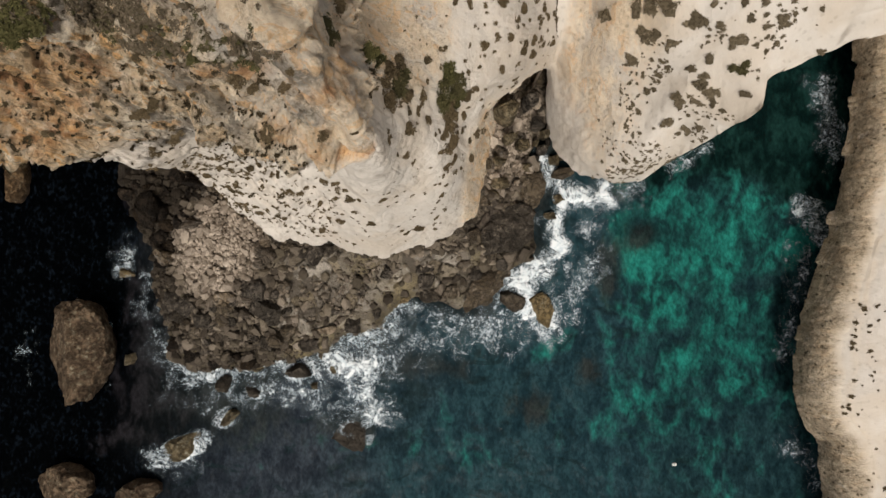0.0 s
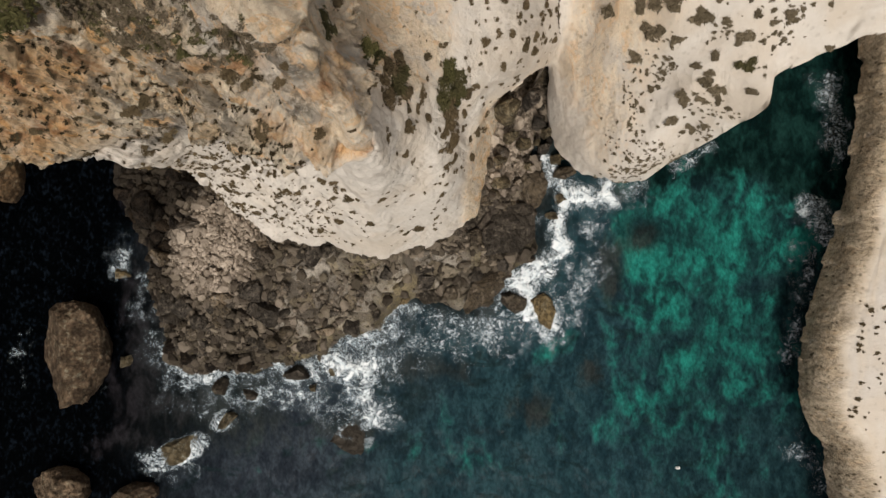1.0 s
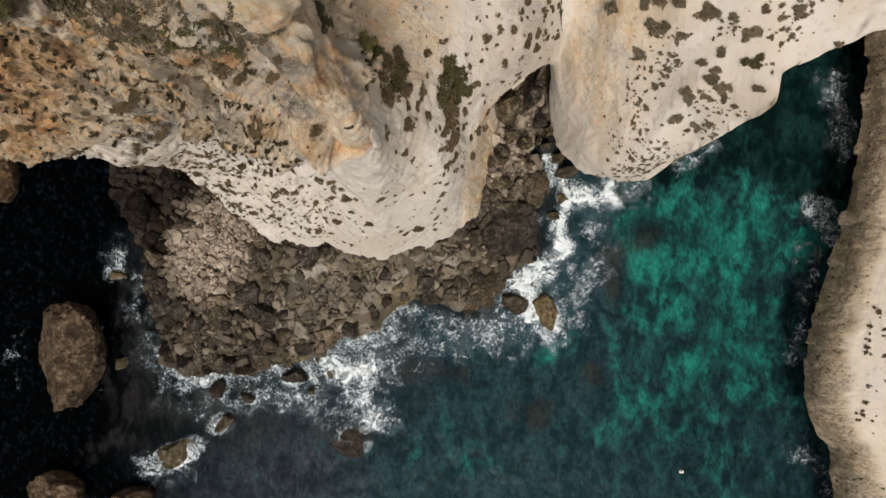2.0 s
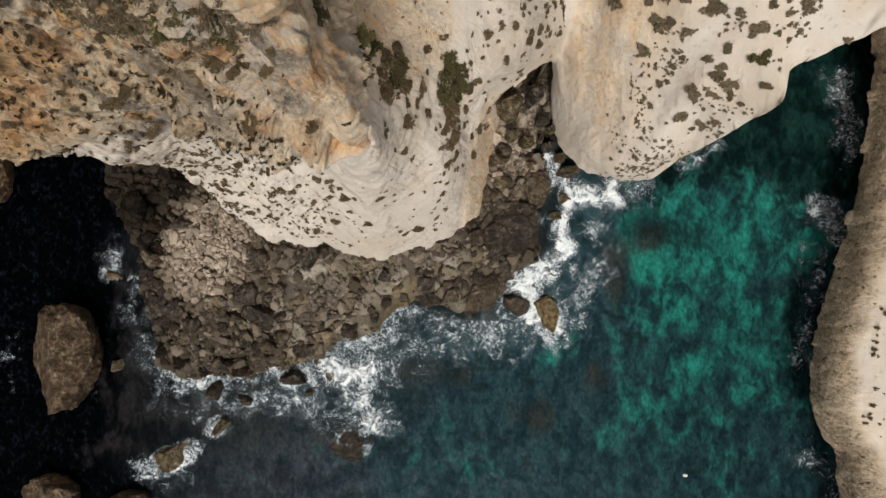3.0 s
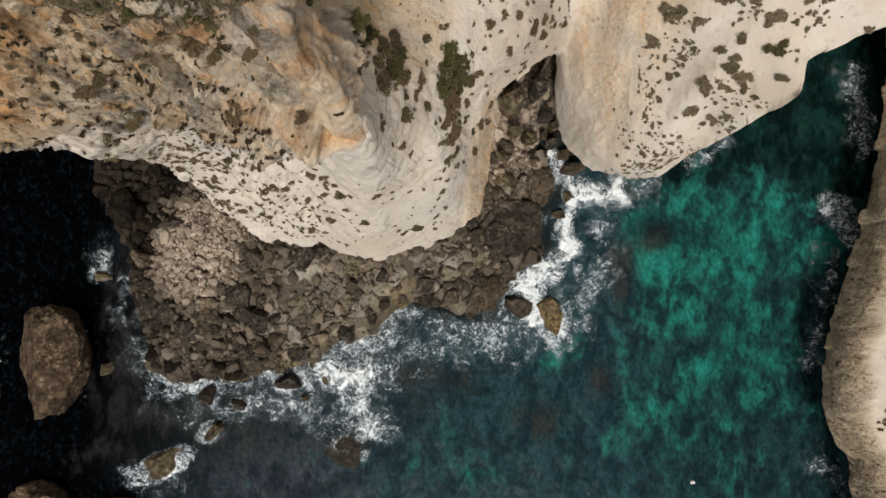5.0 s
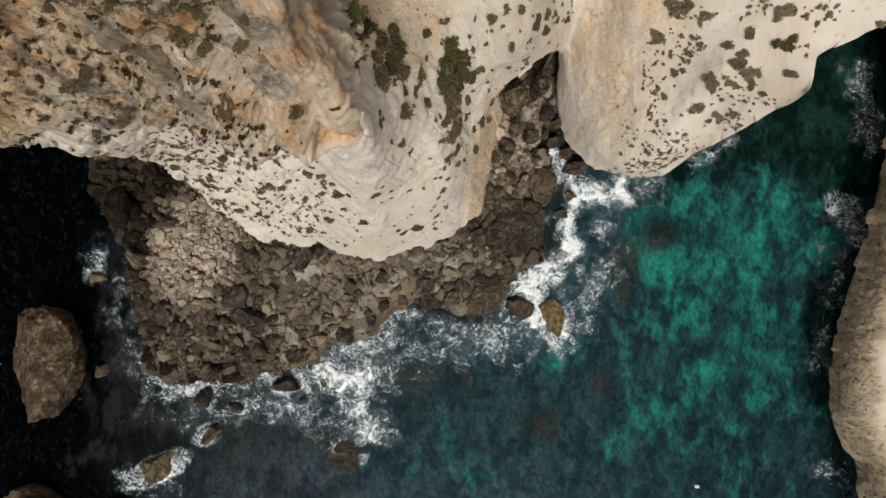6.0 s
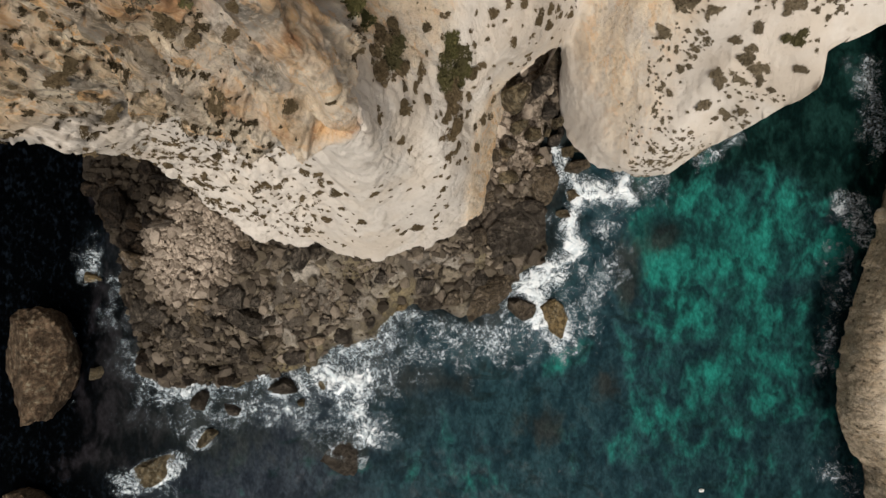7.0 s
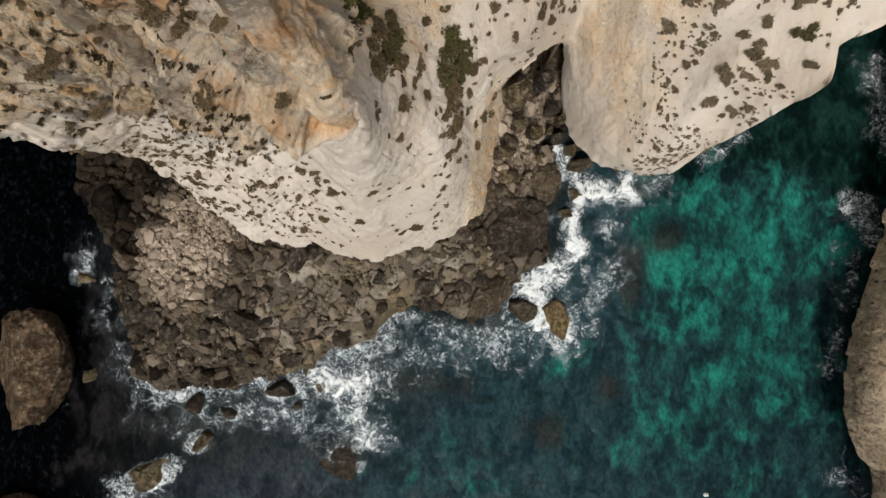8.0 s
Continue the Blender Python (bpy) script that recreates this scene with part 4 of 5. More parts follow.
def surf(name, runs, label, cell=0.3, rocks=()):
    """A patch of surf: cells of froth laid over the water along some runs and round some rocks."""
    xs, ys = np.meshgrid(np.arange(-88, 88, cell), np.arange(-50, 34, cell))
    p = np.stack([xs.ravel(), ys.ravel()], 1)
    q = np.c_[p, p[:, :1] * 0]
    wander = np.stack([fbm(q / 4.0, 3, 61), fbm(q / 4.0, 3, 62)], 1) * 1.6
    cover = np.zeros(len(p))
    for line, half, thick in runs:
        d = to_segments(p + wander, np.array(line, float))
        cover = np.maximum(cover, thick * (1 - smooth(0.1, 1.9, d / half)))
    for row, side, wide, thick in rocks:
        x, y, a, b, turn = row[:5]
        c, s = math.cos(radians(turn)), math.sin(radians(turn))
        w = p + wander * 0.35 - np.array([x, y])
        far = (np.hypot((w[:, 0] * c + w[:, 1] * s) / a, (w[:, 1] * c - w[:, 0] * s) / b) - 1) * min(a, b)
        lee = 0.55 + 0.45 * np.cos(np.arctan2(w[:, 1], w[:, 0]) - radians(side))
        cover = np.maximum(cover, thick * (0.35 + 0.65 * lee) * (1 - smooth(0.1, 1.0, far / (wide * (0.3 + 0.7 * lee)))))
    cover = cover.reshape(xs.shape)
    keep = cover > 0.03
    idx = np.arange(xs.size).reshape(xs.shape)
    cells = keep[:-1, :-1] | keep[1:, :-1] | keep[:-1, 1:] | keep[1:, 1:]
    quads = np.stack([idx[:-1, :-1], idx[:-1, 1:], idx[1:, 1:], idx[1:, :-1]], -1)[cells]
    used, faces = np.unique(quads, return_inverse=True)
    z = 0.22 + 0.12 * fbm(q[used] / 1.3, 3, 63) + 0.5 * cover.ravel()[used] ** 2
    me = numpy_mesh(name, np.c_[p[used], z], faces.reshape(-1, 4), foam_mat, True)
    marks(me, "cover", cover.ravel()[used])
    return tagged(new(name, me), label, "sea foam", kind="stuff")


surf("surf", SURF, "thick white surf breaking between the shore rocks")
surf("rock_wash", [], "white foam washing round the low rocks",
     rocks=[(STACKS[3], -50, 1.5, 0.95), (SURF_ROCKS[0], 200, 1.6, 0.8), (SURF_ROCKS[1], -60, 1.6, 0.8), (SURF_ROCKS[2], 150, 1.8, 0.9), (SURF_ROCKS[3], 20, 1.6, 0.85), (SURF_ROCKS[8], 20, 1.6, 0.85), (SURF_ROCKS[9], -50, 2.2, 1.0),
            (SURF_ROCKS[10], 0, 1.3, 0.9), (SURF_ROCKS[11], -40, 1.2, 0.9), (SURF_ROCKS[7], 130, 1.6, 0.5), (STACKS[0], 160, 1.6, 0.3)])
surf("foam_lace", LACE, "thin lacy white foam drifting off the rocks")
surf("wash", WASH, "broken white foam along the cliff edges")

ROCKS = (dry_rock, dark_rock, algae_rock, wet_shade_rock, stack_rock)


def rock_points(level, seed, cuts=11, rough=0.06, near=0.52, far=0.86, boxy=0.75, faces=()):
    """A unit boulder: a ball cut by flat breaks, with a worn surface."""
    bm = bmesh.new()
    bmesh.ops.create_icosphere(bm, subdivisions=level, radius=1.0)
    v = np.array([w.co[:] for w in bm.verts])
    f = np.array([[w.index for w in face.verts] for face in bm.faces])
    bm.free()
    r = np.random.default_rng(seed)
    v = np.sign(v) * np.abs(v) ** boxy
    v = v / np.abs(v).max(0)
    for _ in range(cuts):
        n = r.normal(size=3)
        n[2] *= 0.75
        n /= np.linalg.norm(n)
        over = v @ n - r.uniform(near, far)
        v = v - np.maximum(over, 0)[:, None] * n
    for x, y, z, off in faces:
        n = np.array([x, y, z]) / math.sqrt(x * x + y * y + z * z)
        v = v - np.maximum(v @ n - off, 0)[:, None] * n
    v = v * (1 + rough * (fbm(v * 2.2 + seed, 5, seed, 0.6) + 0.45 * ridged(v * 4.5 + seed, 3, seed + 3)))[:, None]
    v = v * (1 - 0.05 * np.exp(-np.abs(vnoise(v * 1.9 + seed, seed + 7)) / 0.05))[:, None]
    return v / np.abs(v).max(0), f


def boulder(row, label, group, level, seed):
    x, y, a, b, turn, top, rock = row
    base = float(shore_height(np.array([[x, y]]))[0][0])
    base = min(max(base, -2.0), top - 1.2) - 0.6
    v, f = rock_points(level, seed, 13, 0.07, *((0.86, 1.05, 0.95, ((-0.5, 0.02, 0.87, 0.34), (0.42, -0.06, 0.91, 0.42), (0.0, 0.7, 0.72, 0.74), (-0.75, -0.66, 0.1, 0.8), (0.75, -0.66, 0.1, 0.86), (-0.8, 0.6, 0.1, 0.9))) if level > 4 else (0.56, 0.98, 0.5)))
    tall = (top - base) / 1.75
    v = v * np.array([a * 1.04, b * 1.04, tall])
    c, s = math.cos(radians(turn)), math.sin(radians(turn))
    v = np.c_[v[:, 0] * c - v[:, 1] * s, v[:, 0] * s + v[:, 1] * c, v[:, 2]]
    ob = new("boulder", numpy_mesh("boulder", v, f, ROCKS[rock], False))
    ob.location = (x, y, top - tall)
    return tagged(ob, label, "boulder", group)


seed = 100
for rows, group, level, words in ((STACKS, "rock stacks in the sea", 5, "tall brown limestone boulder standing in dark water"),
                                  (SURF_ROCKS, "rocks in the surf", 4, "low wet rock washed by surf"),
                                  (SHORE_ROCKS, "rocks at the water's edge", 4, "dark angular boulder at the water's edge"),
                                  (BEACH_ROCKS, "boulders on the rubble slope", 4, "brown angular boulder lying on the rubble slope"),
                                  (GULLY_ROCKS, "boulders in the gully", 4, "brown boulder wedged in the rubble of the gully")):
    for row in rows:
        seed += 1
        kind = words
        if rows is SURF_ROCKS:
            kind = "low golden-brown algae-covered rock washed by surf" if row[6] == 2 else "low dark wet rock washed by surf"
        elif row[6] == 0 and rows is not STACKS:
            kind = words.replace("dark", "pale").replace("brown", "pale")
        elif row[6] == 2 and rows is GULLY_ROCKS:
            kind = words.replace("brown", "golden-brown")
        boulder(row, kind, group, level, seed)


def stones(count, low, high, seed, zone):
    """Places and sizes of loose stones on the shore."""
    r = np.random.default_rng(seed)
    p = np.c_[r.uniform(-58, 22, count * 6), r.uniform(-24, 32, count * 6)]
    h, d = shore_height(p)
    keep = (d > (1.6 if low > 0.8 else 0.2)) & (r.uniform(size=len(p)) < zone(p, d))
    for x, y, a, b, turn in [row[:5] for row in SHORE_ROCKS[:4]]:
        c, s = math.cos(radians(turn)), math.sin(radians(turn))
        u, v = p[:, 0] - x, p[:, 1] - y
        keep &= np.hypot((u * c + v * s) / a, (v * c - u * s) / b) > 0.92
    p, h, d = p[keep][:count], h[keep][:count], d[keep][:count]
    size = low * (high / low) ** (r.uniform(size=len(p)) ** 2.2)
    return p, h, size, r


shapes = [rock_points(2, 300 + i, 8, 0.03, 0.6, 1.0, 0.6) for i in range(9)]
# the larger loose stones, each a thing
p, h, size, r = stones(270, 1.0, 2.2, 5, lambda p, d: (0.04 + 0.96 * (1 - pale_share(p)) ** 2) * (1 - 0.93 * platform(p)))
meshes = [[numpy_mesh("stone", v, f, mat) for v, f in shapes] for mat in (dark_rock, dry_rock, wet_shade_rock)]
share = pale_share(p)
for i in range(len(p)):
    pale = share[i] > r.uniform(0.2, 0.6)
    damp_shade = damp_shade_share(p[i:i + 1])[0] > 0.5
    ob = new("stone", meshes[2 if damp_shade else int(pale)][i % len(shapes)])
    k = size[i]
    ob.matrix_world = Matrix.LocRotScale((p[i][0], p[i][1], h[i] + 0.28 * k), Euler((r.uniform(-0.5, 0.5), r.uniform(-0.5, 0.5), r.uniform(0, 6.3))),
                                         (k * r.uniform(0.8, 1.25), k * r.uniform(0.65, 1.0), k * r.uniform(0.5, 0.75)))
    tagged(ob, "dark block near the sea, blackened by wet and painted shade" if damp_shade else "pale angular block in the scree" if pale else "dark angular block on the rocky shore", "stone", "loose blocks on the shore")


def scatter(name, count, low, high, seed, zone, label):
    p, h, size, r = stones(count, low, high, seed, zone)
    share = pale_share(p)
    small = [rock_points(1, 400 + i, 6, 0.05, 0.6, 1.0, 0.6) for i in range(8)]
    # wet margin, together with the shade painted under the overhang
    wet = damp_shade_share(p)
    vs, fs, ps, ws, n = [], [], [], [], 0
    for i in range(len(p)):
        v, f = small[i % 8]
        m = np.array(Euler((r.uniform(-0.7, 0.7), r.uniform(-0.7, 0.7), r.uniform(0, 6.3))).to_matrix())
        w = (v * (size[i] * np.array([r.uniform(0.8, 1.3), r.uniform(0.6, 1.0), r.uniform(0.45, 0.8)]))) @ m.T
        vs.append(w + np.array([p[i][0], p[i][1], h[i] + 0.3 * size[i]]))
        fs.append(f + n)
        ps.append(np.full(len(v), np.clip((share[i] * 1.2 + r.uniform(-0.15, 0.15)) * (p[i][0] > -49), 0, 1)))
        ws.append(np.full(len(v), wet[i]))
        n += len(v)
    me = numpy_mesh(name, np.concatenate(vs), np.concatenate(fs), rubble_mat)
    marks(me, "pale", np.concatenate(ps))
    marks(me, "damp_shade", np.concatenate(ws))
    return tagged(new(name, me), label, "rubble", kind="stuff")


scatter("scree", 17000, 0.14, 0.5, 6, lambda p, d: pale_share(p), "loose pale limestone scree below the cliff")
scatter("rubble", 6000, 0.3, 1.2, 8, lambda p, d: (0.9 - 0.7 * pale_share(p)) * (1 - 0.86 * platform(p)), "loose dark stones over the rocky shore")

# shrubs rooted on the cliffs: along, up (both 0 to 1), half width
DRY_HEAD_A = [(0.170, 0.434, 0.43), (0.197, 0.478, 0.31), (0.191, 0.534, 0.26), (0.179, 0.561, 0.26), (0.235, 0.501, 0.31), (0.273, 0.493, 0.51), (0.303, 0.482, 0.44), (0.367, 0.653, 0.56), (0.392, 0.618, 0.48), (0.365, 0.534, 0.74), (0.380, 0.503, 0.67), (0.348, 0.561, 0.52), (0.240, 0.347, 0.54), (0.247, 0.376, 0.47), (0.275, 0.291, 0.68), (0.232, 0.329, 0.53), (0.442, 0.482, 0.58), (0.447, 0.428, 0.62), (0.437, 0.428, 0.38), (0.392, 0.459, 0.43), (0.351, 0.254, 0.36), (0.255, 0.225, 0.45), (0.268, 0.204, 0.38), (0.199, 0.376, 0.25), (0.196, 0.331, 0.30), (0.211, 0.329, 0.26), (0.213, 0.185, 0.23), (0.190, 0.270, 0.20), (0.197, 0.266, 0.20), (0.230, 0.301, 0.22)]
DRY_HEAD_B = [(0.341, 0.370, 0.31), (0.363, 0.324, 0.41), (0.385, 0.316, 0.43), (0.444, 0.418, 0.31), (0.400, 0.439, 0.30), (0.412, 0.484, 0.27), (0.453, 0.595, 0.37), (0.471, 0.686, 0.25), (0.186, 0.428, 0.30), (0.258, 0.345, 0.27), (0.307, 0.586, 0.20), (0.315, 0.584, 0.20), (0.206, 0.447, 0.36), (0.184, 0.405, 0.20), (0.176, 0.399, 0.16), (0.167, 0.276, 0.30), (0.172, 0.274, 0.26), (0.149, 0.422, 0.14), (0.160, 0.615, 0.14), (0.166, 0.561, 0.18), (0.342, 0.617, 0.27), (0.245, 0.592, 0.26), (0.207, 0.501, 0.27), (0.242, 0.530, 0.23), (0.617, 0.674, 0.70), (0.669, 0.645, 1.06), (0.680, 0.657, 0.74), (0.657, 0.578, 0.88), (0.613, 0.628, 0.48), (0.675, 0.568, 0.80)]
DRY_HEAD_C = [(0.675, 0.511, 0.88), (0.707, 0.661, 0.46), (0.698, 0.572, 0.61), (0.705, 0.497, 0.56), (0.738, 0.509, 0.99), (0.742, 0.445, 1.06), (0.747, 0.401, 1.02), (0.754, 0.353, 0.71), (0.787, 0.493, 0.50), (0.831, 0.360, 0.86), (0.795, 0.412, 0.54), (0.790, 0.358, 0.72), (0.672, 0.437, 0.43), (0.650, 0.453, 0.29), (0.638, 0.511, 0.43), (0.782, 0.445, 0.44), (0.773, 0.572, 0.75), (0.810, 0.705, 0.47), (0.765, 0.647, 0.33), (0.899, 0.748, 0.47), (0.876, 0.713, 0.53), (0.931, 0.653, 0.68), (0.949, 0.607, 0.56), (0.948, 0.684, 0.49), (0.960, 0.730, 0.42), (0.915, 0.769, 0.61), (0.966, 0.761, 0.49), (0.853, 0.776, 0.59), (0.748, 0.771, 0.50), (0.770, 0.773, 0.38)]
DRY_HEAD_D = [(0.587, 0.778, 0.61), (0.557, 0.541, 0.30), (0.503, 0.486, 0.42), (0.805, 0.582, 0.35), (0.924, 0.391, 0.50), (0.799, 0.655, 0.27), (0.984, 0.632, 0.45), (0.682, 0.582, 0.58), (0.693, 0.541, 0.36), (0.614, 0.655, 0.52), (0.659, 0.617, 0.71), (0.680, 0.543, 0.47), (0.739, 0.468, 0.79), (0.735, 0.414, 0.59), (0.538, 0.333, 0.64), (0.424, 0.322, 0.63), (0.518, 0.331, 0.45), (0.486, 0.277, 0.61), (0.492, 0.216, 0.45), (0.558, 0.224, 0.45), (0.602, 0.231, 0.43), (0.622, 0.308, 0.46), (0.564, 0.301, 0.53), (0.544, 0.297, 0.41), (0.477, 0.254, 0.63), (0.422, 0.150, 0.77), (0.473, 0.316, 0.45), (0.452, 0.283, 0.47), (0.448, 0.224, 0.50), (0.434, 0.206, 0.58)]
DRY_HEAD_E = [(0.463, 0.206, 0.45), (0.479, 0.195, 0.39), (0.502, 0.295, 0.40), (0.523, 0.272, 0.35), (0.576, 0.258, 0.32), (0.534, 0.195, 0.36), (0.454, 0.158, 0.57), (0.468, 0.195, 0.46), (0.443, 0.177, 0.54), (0.403, 0.181, 0.64), (0.380, 0.175, 0.55), (0.363, 0.179, 0.53), (0.552, 0.320, 0.33), (0.578, 0.293, 0.33), (0.683, 0.198, 0.81), (0.690, 0.193, 0.65), (0.604, 0.229, 0.44), (0.559, 0.224, 0.45), (0.672, 0.200, 0.40), (0.709, 0.183, 0.33)]
DRY_POINT_A = [(0.225, 0.747, 1.10), (0.335, 0.706, 0.83), (0.368, 0.678, 1.06), (0.424, 0.647, 0.81), (0.482, 0.720, 1.06), (0.549, 0.696, 0.56), (0.611, 0.640, 0.99), (0.622, 0.723, 0.54), (0.699, 0.716, 0.84), (0.324, 0.619, 0.98), (0.407, 0.561, 0.52), (0.543, 0.571, 0.80), (0.493, 0.550, 0.66), (0.543, 0.467, 0.99), (0.568, 0.433, 1.06), (0.588, 0.422, 0.66), (0.536, 0.394, 0.61), (0.491, 0.412, 0.96), (0.474, 0.367, 0.89), (0.391, 0.516, 0.71), (0.410, 0.512, 0.42), (0.642, 0.356, 0.64), (0.823, 0.304, 0.43), (0.692, 0.578, 0.37), (0.387, 0.460, 0.51), (0.324, 0.498, 0.30), (0.516, 0.315, 0.65), (0.549, 0.298, 0.71), (0.499, 0.311, 0.51), (0.580, 0.363, 0.47)]
DRY_POINT_B = [(0.603, 0.318, 0.40), (0.524, 0.754, 0.49), (0.593, 0.758, 0.60), (0.647, 0.758, 0.48), (0.362, 0.758, 1.28), (0.405, 0.754, 1.24), (0.312, 0.754, 0.99), (0.435, 0.574, 0.40), (0.788, 0.740, 0.35), (0.470, 0.709, 0.81), (0.505, 0.709, 0.68), (0.601, 0.616, 0.56), (0.723, 0.730, 0.42), (0.347, 0.682, 0.74), (0.383, 0.689, 0.72), (0.543, 0.498, 0.72), (0.578, 0.388, 0.60), (0.493, 0.433, 0.75)]
GREEN_HEAD_A = [(0.313, 0.728, 0.53), (0.144, 0.780, 0.79), (0.151, 0.775, 0.71), (0.141, 0.709, 0.65), (0.156, 0.736, 0.48), (0.150, 0.680, 0.50), (0.139, 0.798, 0.62), (0.160, 0.759, 0.48), (0.619, 0.701, 0.75), (0.673, 0.603, 1.02), (0.724, 0.644, 0.90), (0.738, 0.597, 1.06), (0.720, 0.565, 1.03), (0.564, 0.757, 0.61), (0.623, 0.703, 0.52), (0.658, 0.671, 0.64), (0.728, 0.632, 0.72), (0.752, 0.574, 0.74), (0.748, 0.518, 0.73), (0.682, 0.624, 0.69)]
GREEN_POINT_A = [(0.636, 0.509, 1.07)]


def bush_points(seed, clumps, leaf=1.0, spread=0.6):
    """A low cushion bush: many small leaf clumps over lobes, with gaps between."""
    r = np.random.default_rng(seed)
    vs, fs = [], []
    lobes = np.c_[r.uniform(-spread, spread, (8, 2)), r.uniform(-0.05, 0.2, 8), r.uniform(0.22, 0.42, 8)]
    for i in range(clumps):
        lobe = lobes[i % 8]
        d = r.normal(size=3)
        d /= np.linalg.norm(d)
        d[2] = abs(d[2]) * 0.7
        k = leaf * r.uniform(0.07, 0.14)
        vs.append(lobe[:3] + d * lobe[3] * r.uniform(0.55, 1.05) * (1.0 if i % 5 else 1.45) + r.normal(size=(4, 3)) * k * np.array([1, 1, 0.6]))
        fs.append(np.array([[0, 1, 2], [0, 2, 3]]) + 4 * i)
    return np.concatenate(vs), np.concatenate(fs)


GRIDS = {"head": (head, normals_of(head)), "point": (point, normals_of(point)), "shelf": (shelf, normals_of(shelf))}


def seat(normal, turn):
    """The turn of a bush that grows out of a slope."""
    up = Vector(normal)
    up = (up * (1 if up.z > -0.2 else -1) + Vector((0, 0, 0.5))).normalized()
    return up.to_track_quat("Z", "Y") @ Euler((0, 0, turn)).to_quaternion()


def shrubs(rows, where, mat, label, group, seed, grow=1.4):
    grid, norm = GRIDS[where]
    r = np.random.default_rng(seed)
    kinds = [numpy_mesh("shrub", *bush_points(seed + i, int(320 * grow), 1.5 / grow), mat) for i in range(5)]
    for n, (u, v, half) in enumerate(rows):
        i, j = int(round(v * (grid.shape[0] - 1))), int(round(u * (grid.shape[1] - 1)))
        ob = new("shrub", kinds[n % 5])
        k = half * grow
        ob.matrix_world = Matrix.LocRotScale(Vector(grid[i, j]), seat(norm[i, j], r.uniform(0, 6.3)), (k * r.uniform(0.85, 1.2), k * r.uniform(0.8, 1.1), k * r.uniform(0.5, 0.75)))
        tagged(ob, label, "shrub", group)


def tufts(name, where, count, low, high, density, mat, label, seed, clumps=46, leaf=2.1):
    """Small plants nobody would count, scattered over a cliff."""
    grid, norm = GRIDS[where]
    r = np.random.default_rng(seed)
    flatg, flatn = grid.reshape(-1, 3), norm.reshape(-1, 3)
    area = np.linalg.norm(np.cross(np.gradient(grid, axis=1), np.gradient(grid, axis=0)), axis=-1).ravel()
    w = area * np.clip(density(flatg), 0, None) * (np.abs(flatg[:, 0] - 20) < 72) * (np.abs(flatg[:, 1]) < 45) * (flatg[:, 2] > 3)
    pick = r.choice(len(flatg), size=count, p=w / w.sum())
    kinds = [bush_points(seed + i, clumps, leaf, 0.42) for i in range(6)]
    vs, fs, n = [], [], 0
    for a, i in enumerate(pick):
        v, f = kinds[a % 6]
        k = low * (high / low) ** (r.uniform() ** 1.8)
        m = np.array(seat(flatn[i], r.uniform(0, 6.3)).to_matrix())
        vs.append((v * k * np.array([r.uniform(0.8, 1.3), r.uniform(0.7, 1.1), 0.6])) @ m.T + flatg[i])
        fs.append(f + n)
        n += len(v)
    return tagged(new(name, numpy_mesh(name, np.concatenate(vs), np.concatenate(fs), mat)), label, "plants", kind="stuff")


shrubs(DRY_HEAD_A + DRY_HEAD_B + DRY_HEAD_C + DRY_HEAD_D + DRY_HEAD_E, "head", scrub_leaf, "dry brown cushion shrub rooted in the limestone cliff", "shrubs on the tall cliff", 500, 1.6)
shrubs(GREEN_HEAD_A, "head", green_leaf, "dark green shrub rooted in the limestone cliff", "shrubs on the tall cliff", 520, 2.1)
shrubs(DRY_POINT_A + DRY_POINT_B, "point", point_leaf, "grey-brown cushion shrub on the pale limestone point", "shrubs on the point", 540, 1.15)
shrubs(GREEN_POINT_A, "point", green_leaf, "grey-green rounded shrub on the pale limestone point", "shrubs on the point", 560)


def patchy(p, size, seed):
    return smooth(0.0, 0.5, fbm(p / size, 2, seed))


tufts("cliff_tufts", "head", 1500, 0.2, 0.62,
      lambda p: (0.5 + patchy(p, 5, 91)) * smooth(12, 24, p[:, 2]) * smooth(58, 46, p[:, 2]) * (smooth(-10, -20, p[:, 0]) * 1.6 + 0.14), scrub_leaf,
      "small dry brown plants dotted over the pale cliff face", 600)
tufts("flank_cushions", "head", 290, 0.32, 0.85,
      lambda p: (0.1 + patchy(p, 4, 92)) * (smooth(14, 22, p[:, 2]) * smooth(50, 40, p[:, 2]) * smooth(-14, -22, p[:, 0]) * 1.5 + 0.9 * smooth(14, 22, p[:, 2]) * smooth(48, 40, p[:, 2]) * smooth(-7, -4, p[:, 0]) + 0.7 * smooth(6, 9, p[:, 0]) * smooth(24, 28, p[:, 2])), scrub_leaf,
      "round brown cushion plants over the flank of the cliff", 610, 110, 1.5)
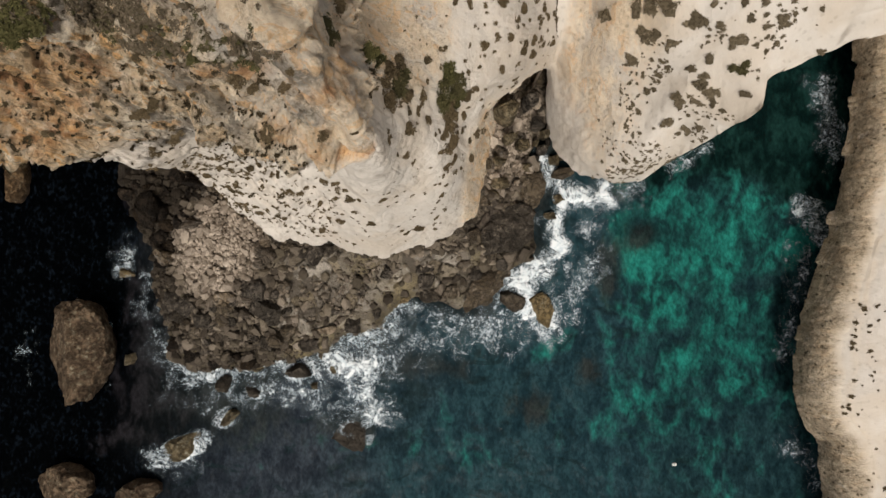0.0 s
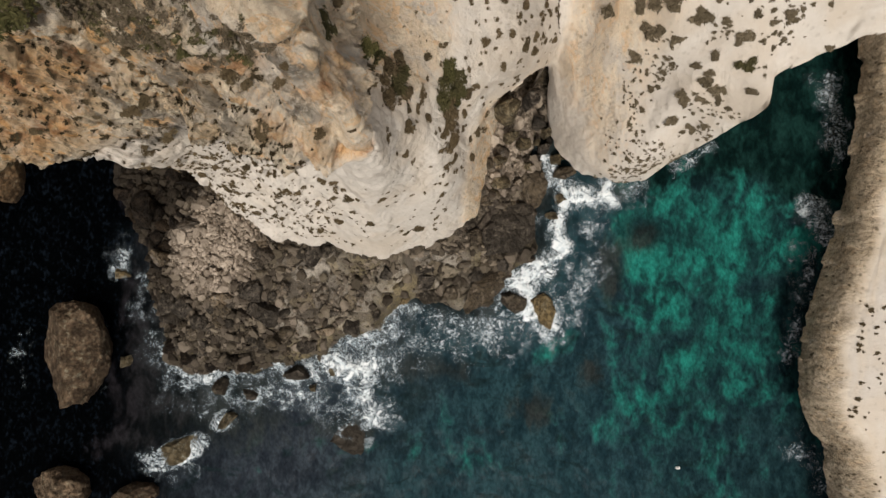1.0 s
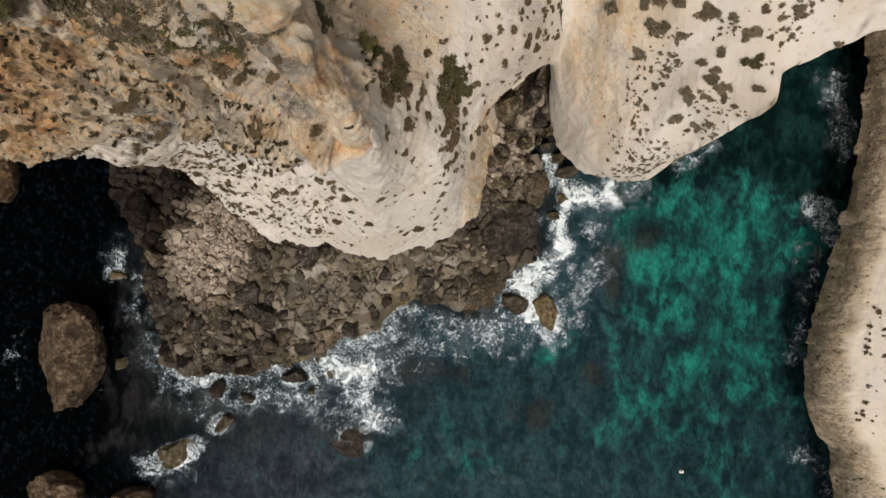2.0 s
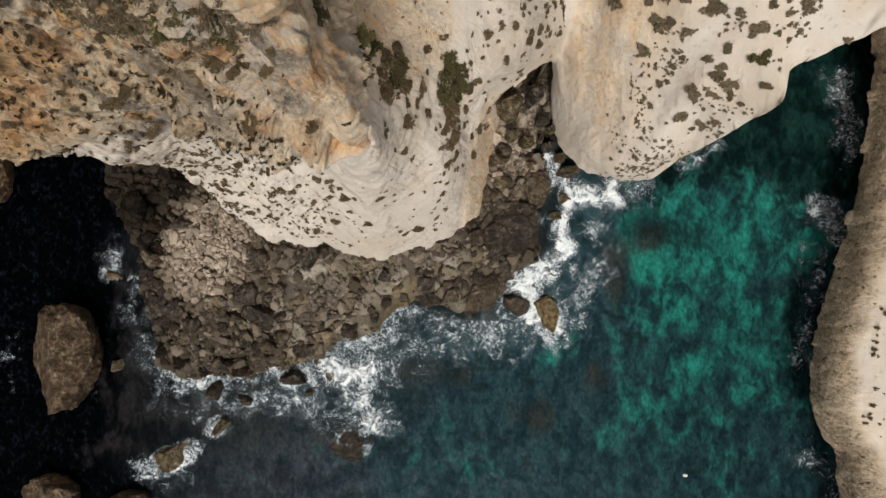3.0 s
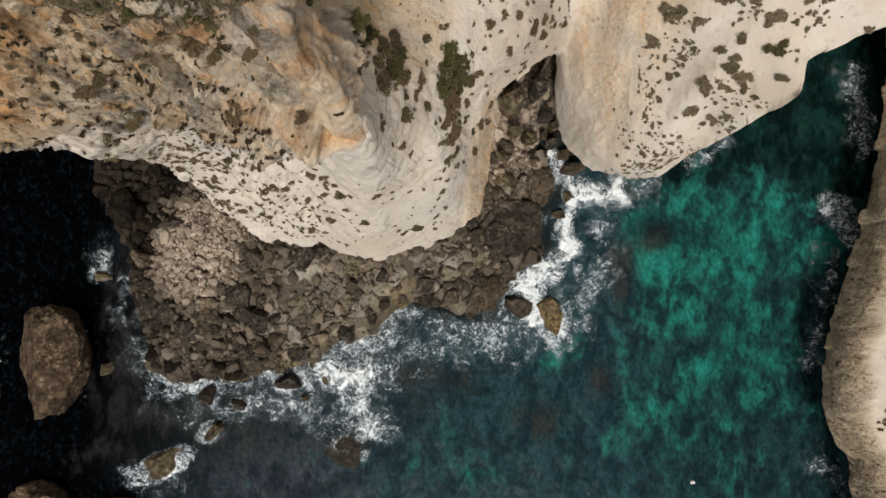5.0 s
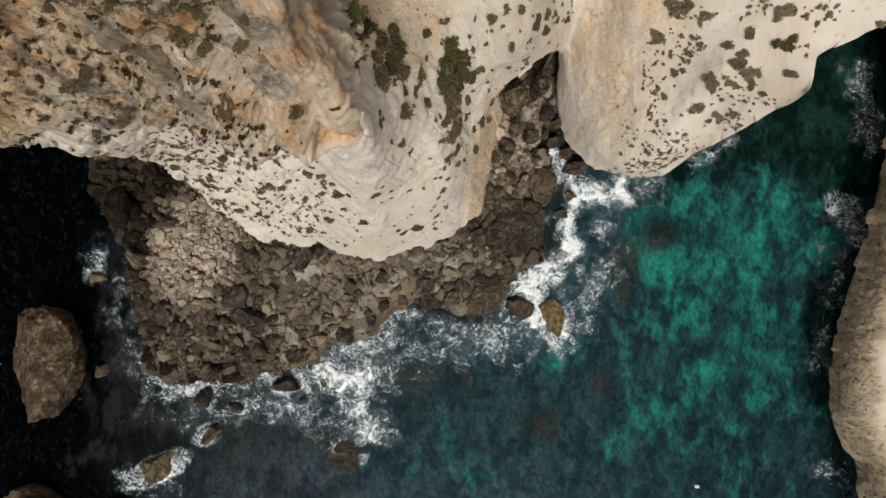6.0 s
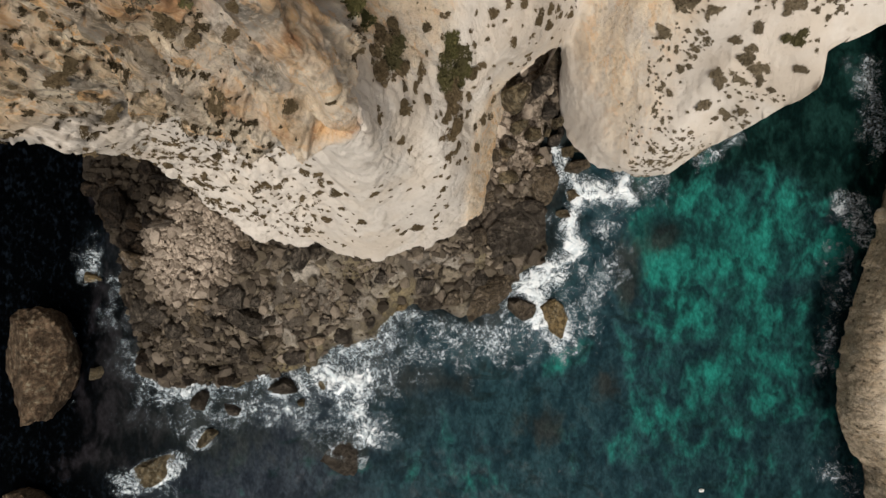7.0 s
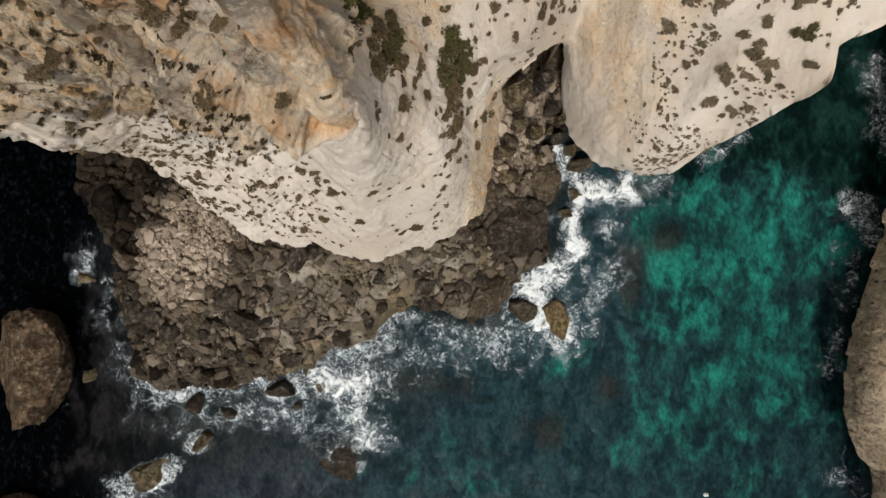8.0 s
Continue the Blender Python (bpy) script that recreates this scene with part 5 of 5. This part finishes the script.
tufts("ledge_tufts", "head", 2000, 0.16, 0.52, lambda p: (0.35 + patchy(p, 4, 93)) * smooth(52, 60, p[:, 2]) * smooth(79, 75, p[:, 2]) * smooth(-9, -15, p[:, 0]), ledge_leaf,
      "small dark plants along the stained ledges", 620)
tufts("point_tufts", "point", 900, 0.18, 0.6, lambda p: (0.06 + patchy(p, 5, 95)) * smooth(24, 28, p[:, 0]) * smooth(46, 40, p[:, 0]), point_leaf,
      "small dry plants dotted over the limestone point", 640)
tufts("shelf_tufts", "shelf", 330, 0.25, 0.7, lambda p: patchy(p, 5, 97) * smooth(14.5, 16, p[:, 2]), scrub_leaf, "small dry plants dotted over the limestone shelf", 660)


def cliff_top(p):
    return smooth(75.5, 77.5, p[:, 2] + 1.2 * vnoise(p / 2.5, 99) - 3.5 * smooth(-21, -26, p[:, 0])) * smooth(-9, -14, p[:, 0]) * (p[:, 1] < 26) * (p[:, 0] > -42)


tufts("heath", "head", 5200, 0.25, 0.75, lambda p: cliff_top(p) * (0.15 + patchy(p, 3, 98)), heath_leaf,
      "grey-brown heath scrub over the cliff top", 680, 44, 1.5)
tufts("green_heath", "head", 900, 0.25, 0.7, lambda p: cliff_top(p) * patchy(p, 2.5, 96), green_leaf,
      "darker green bushes among the heath", 700, 44, 1.4)


def buoy(x, y):
    """A small white float moored in the cove."""
    base = tagged(new("buoy"), "small white moored float on the turquoise water", "buoy")
    base.location = (x, y, 0.1)
    for name, a, b, c, z in (("hull", 0.4, 0.26, 0.2, 0.1), ("collar", 0.24, 0.18, 0.12, 0.28)):
        bm = bmesh.new()
        bmesh.ops.create_cube(bm, size=2.0)
        bmesh.ops.scale(bm, vec=(a, b, c), verts=bm.verts)
        bmesh.ops.bevel(bm, geom=bm.edges, offset=0.1, segments=3, affect="EDGES")
        me = bpy.data.meshes.new(name)
        bm.to_mesh(me)
        bm.free()
        me.materials.append(white_paint)
        ob = new(name, me)
        ob.parent = base
        ob.location = (0, 0, z)
    return base


buoy(43.8, -40.8)
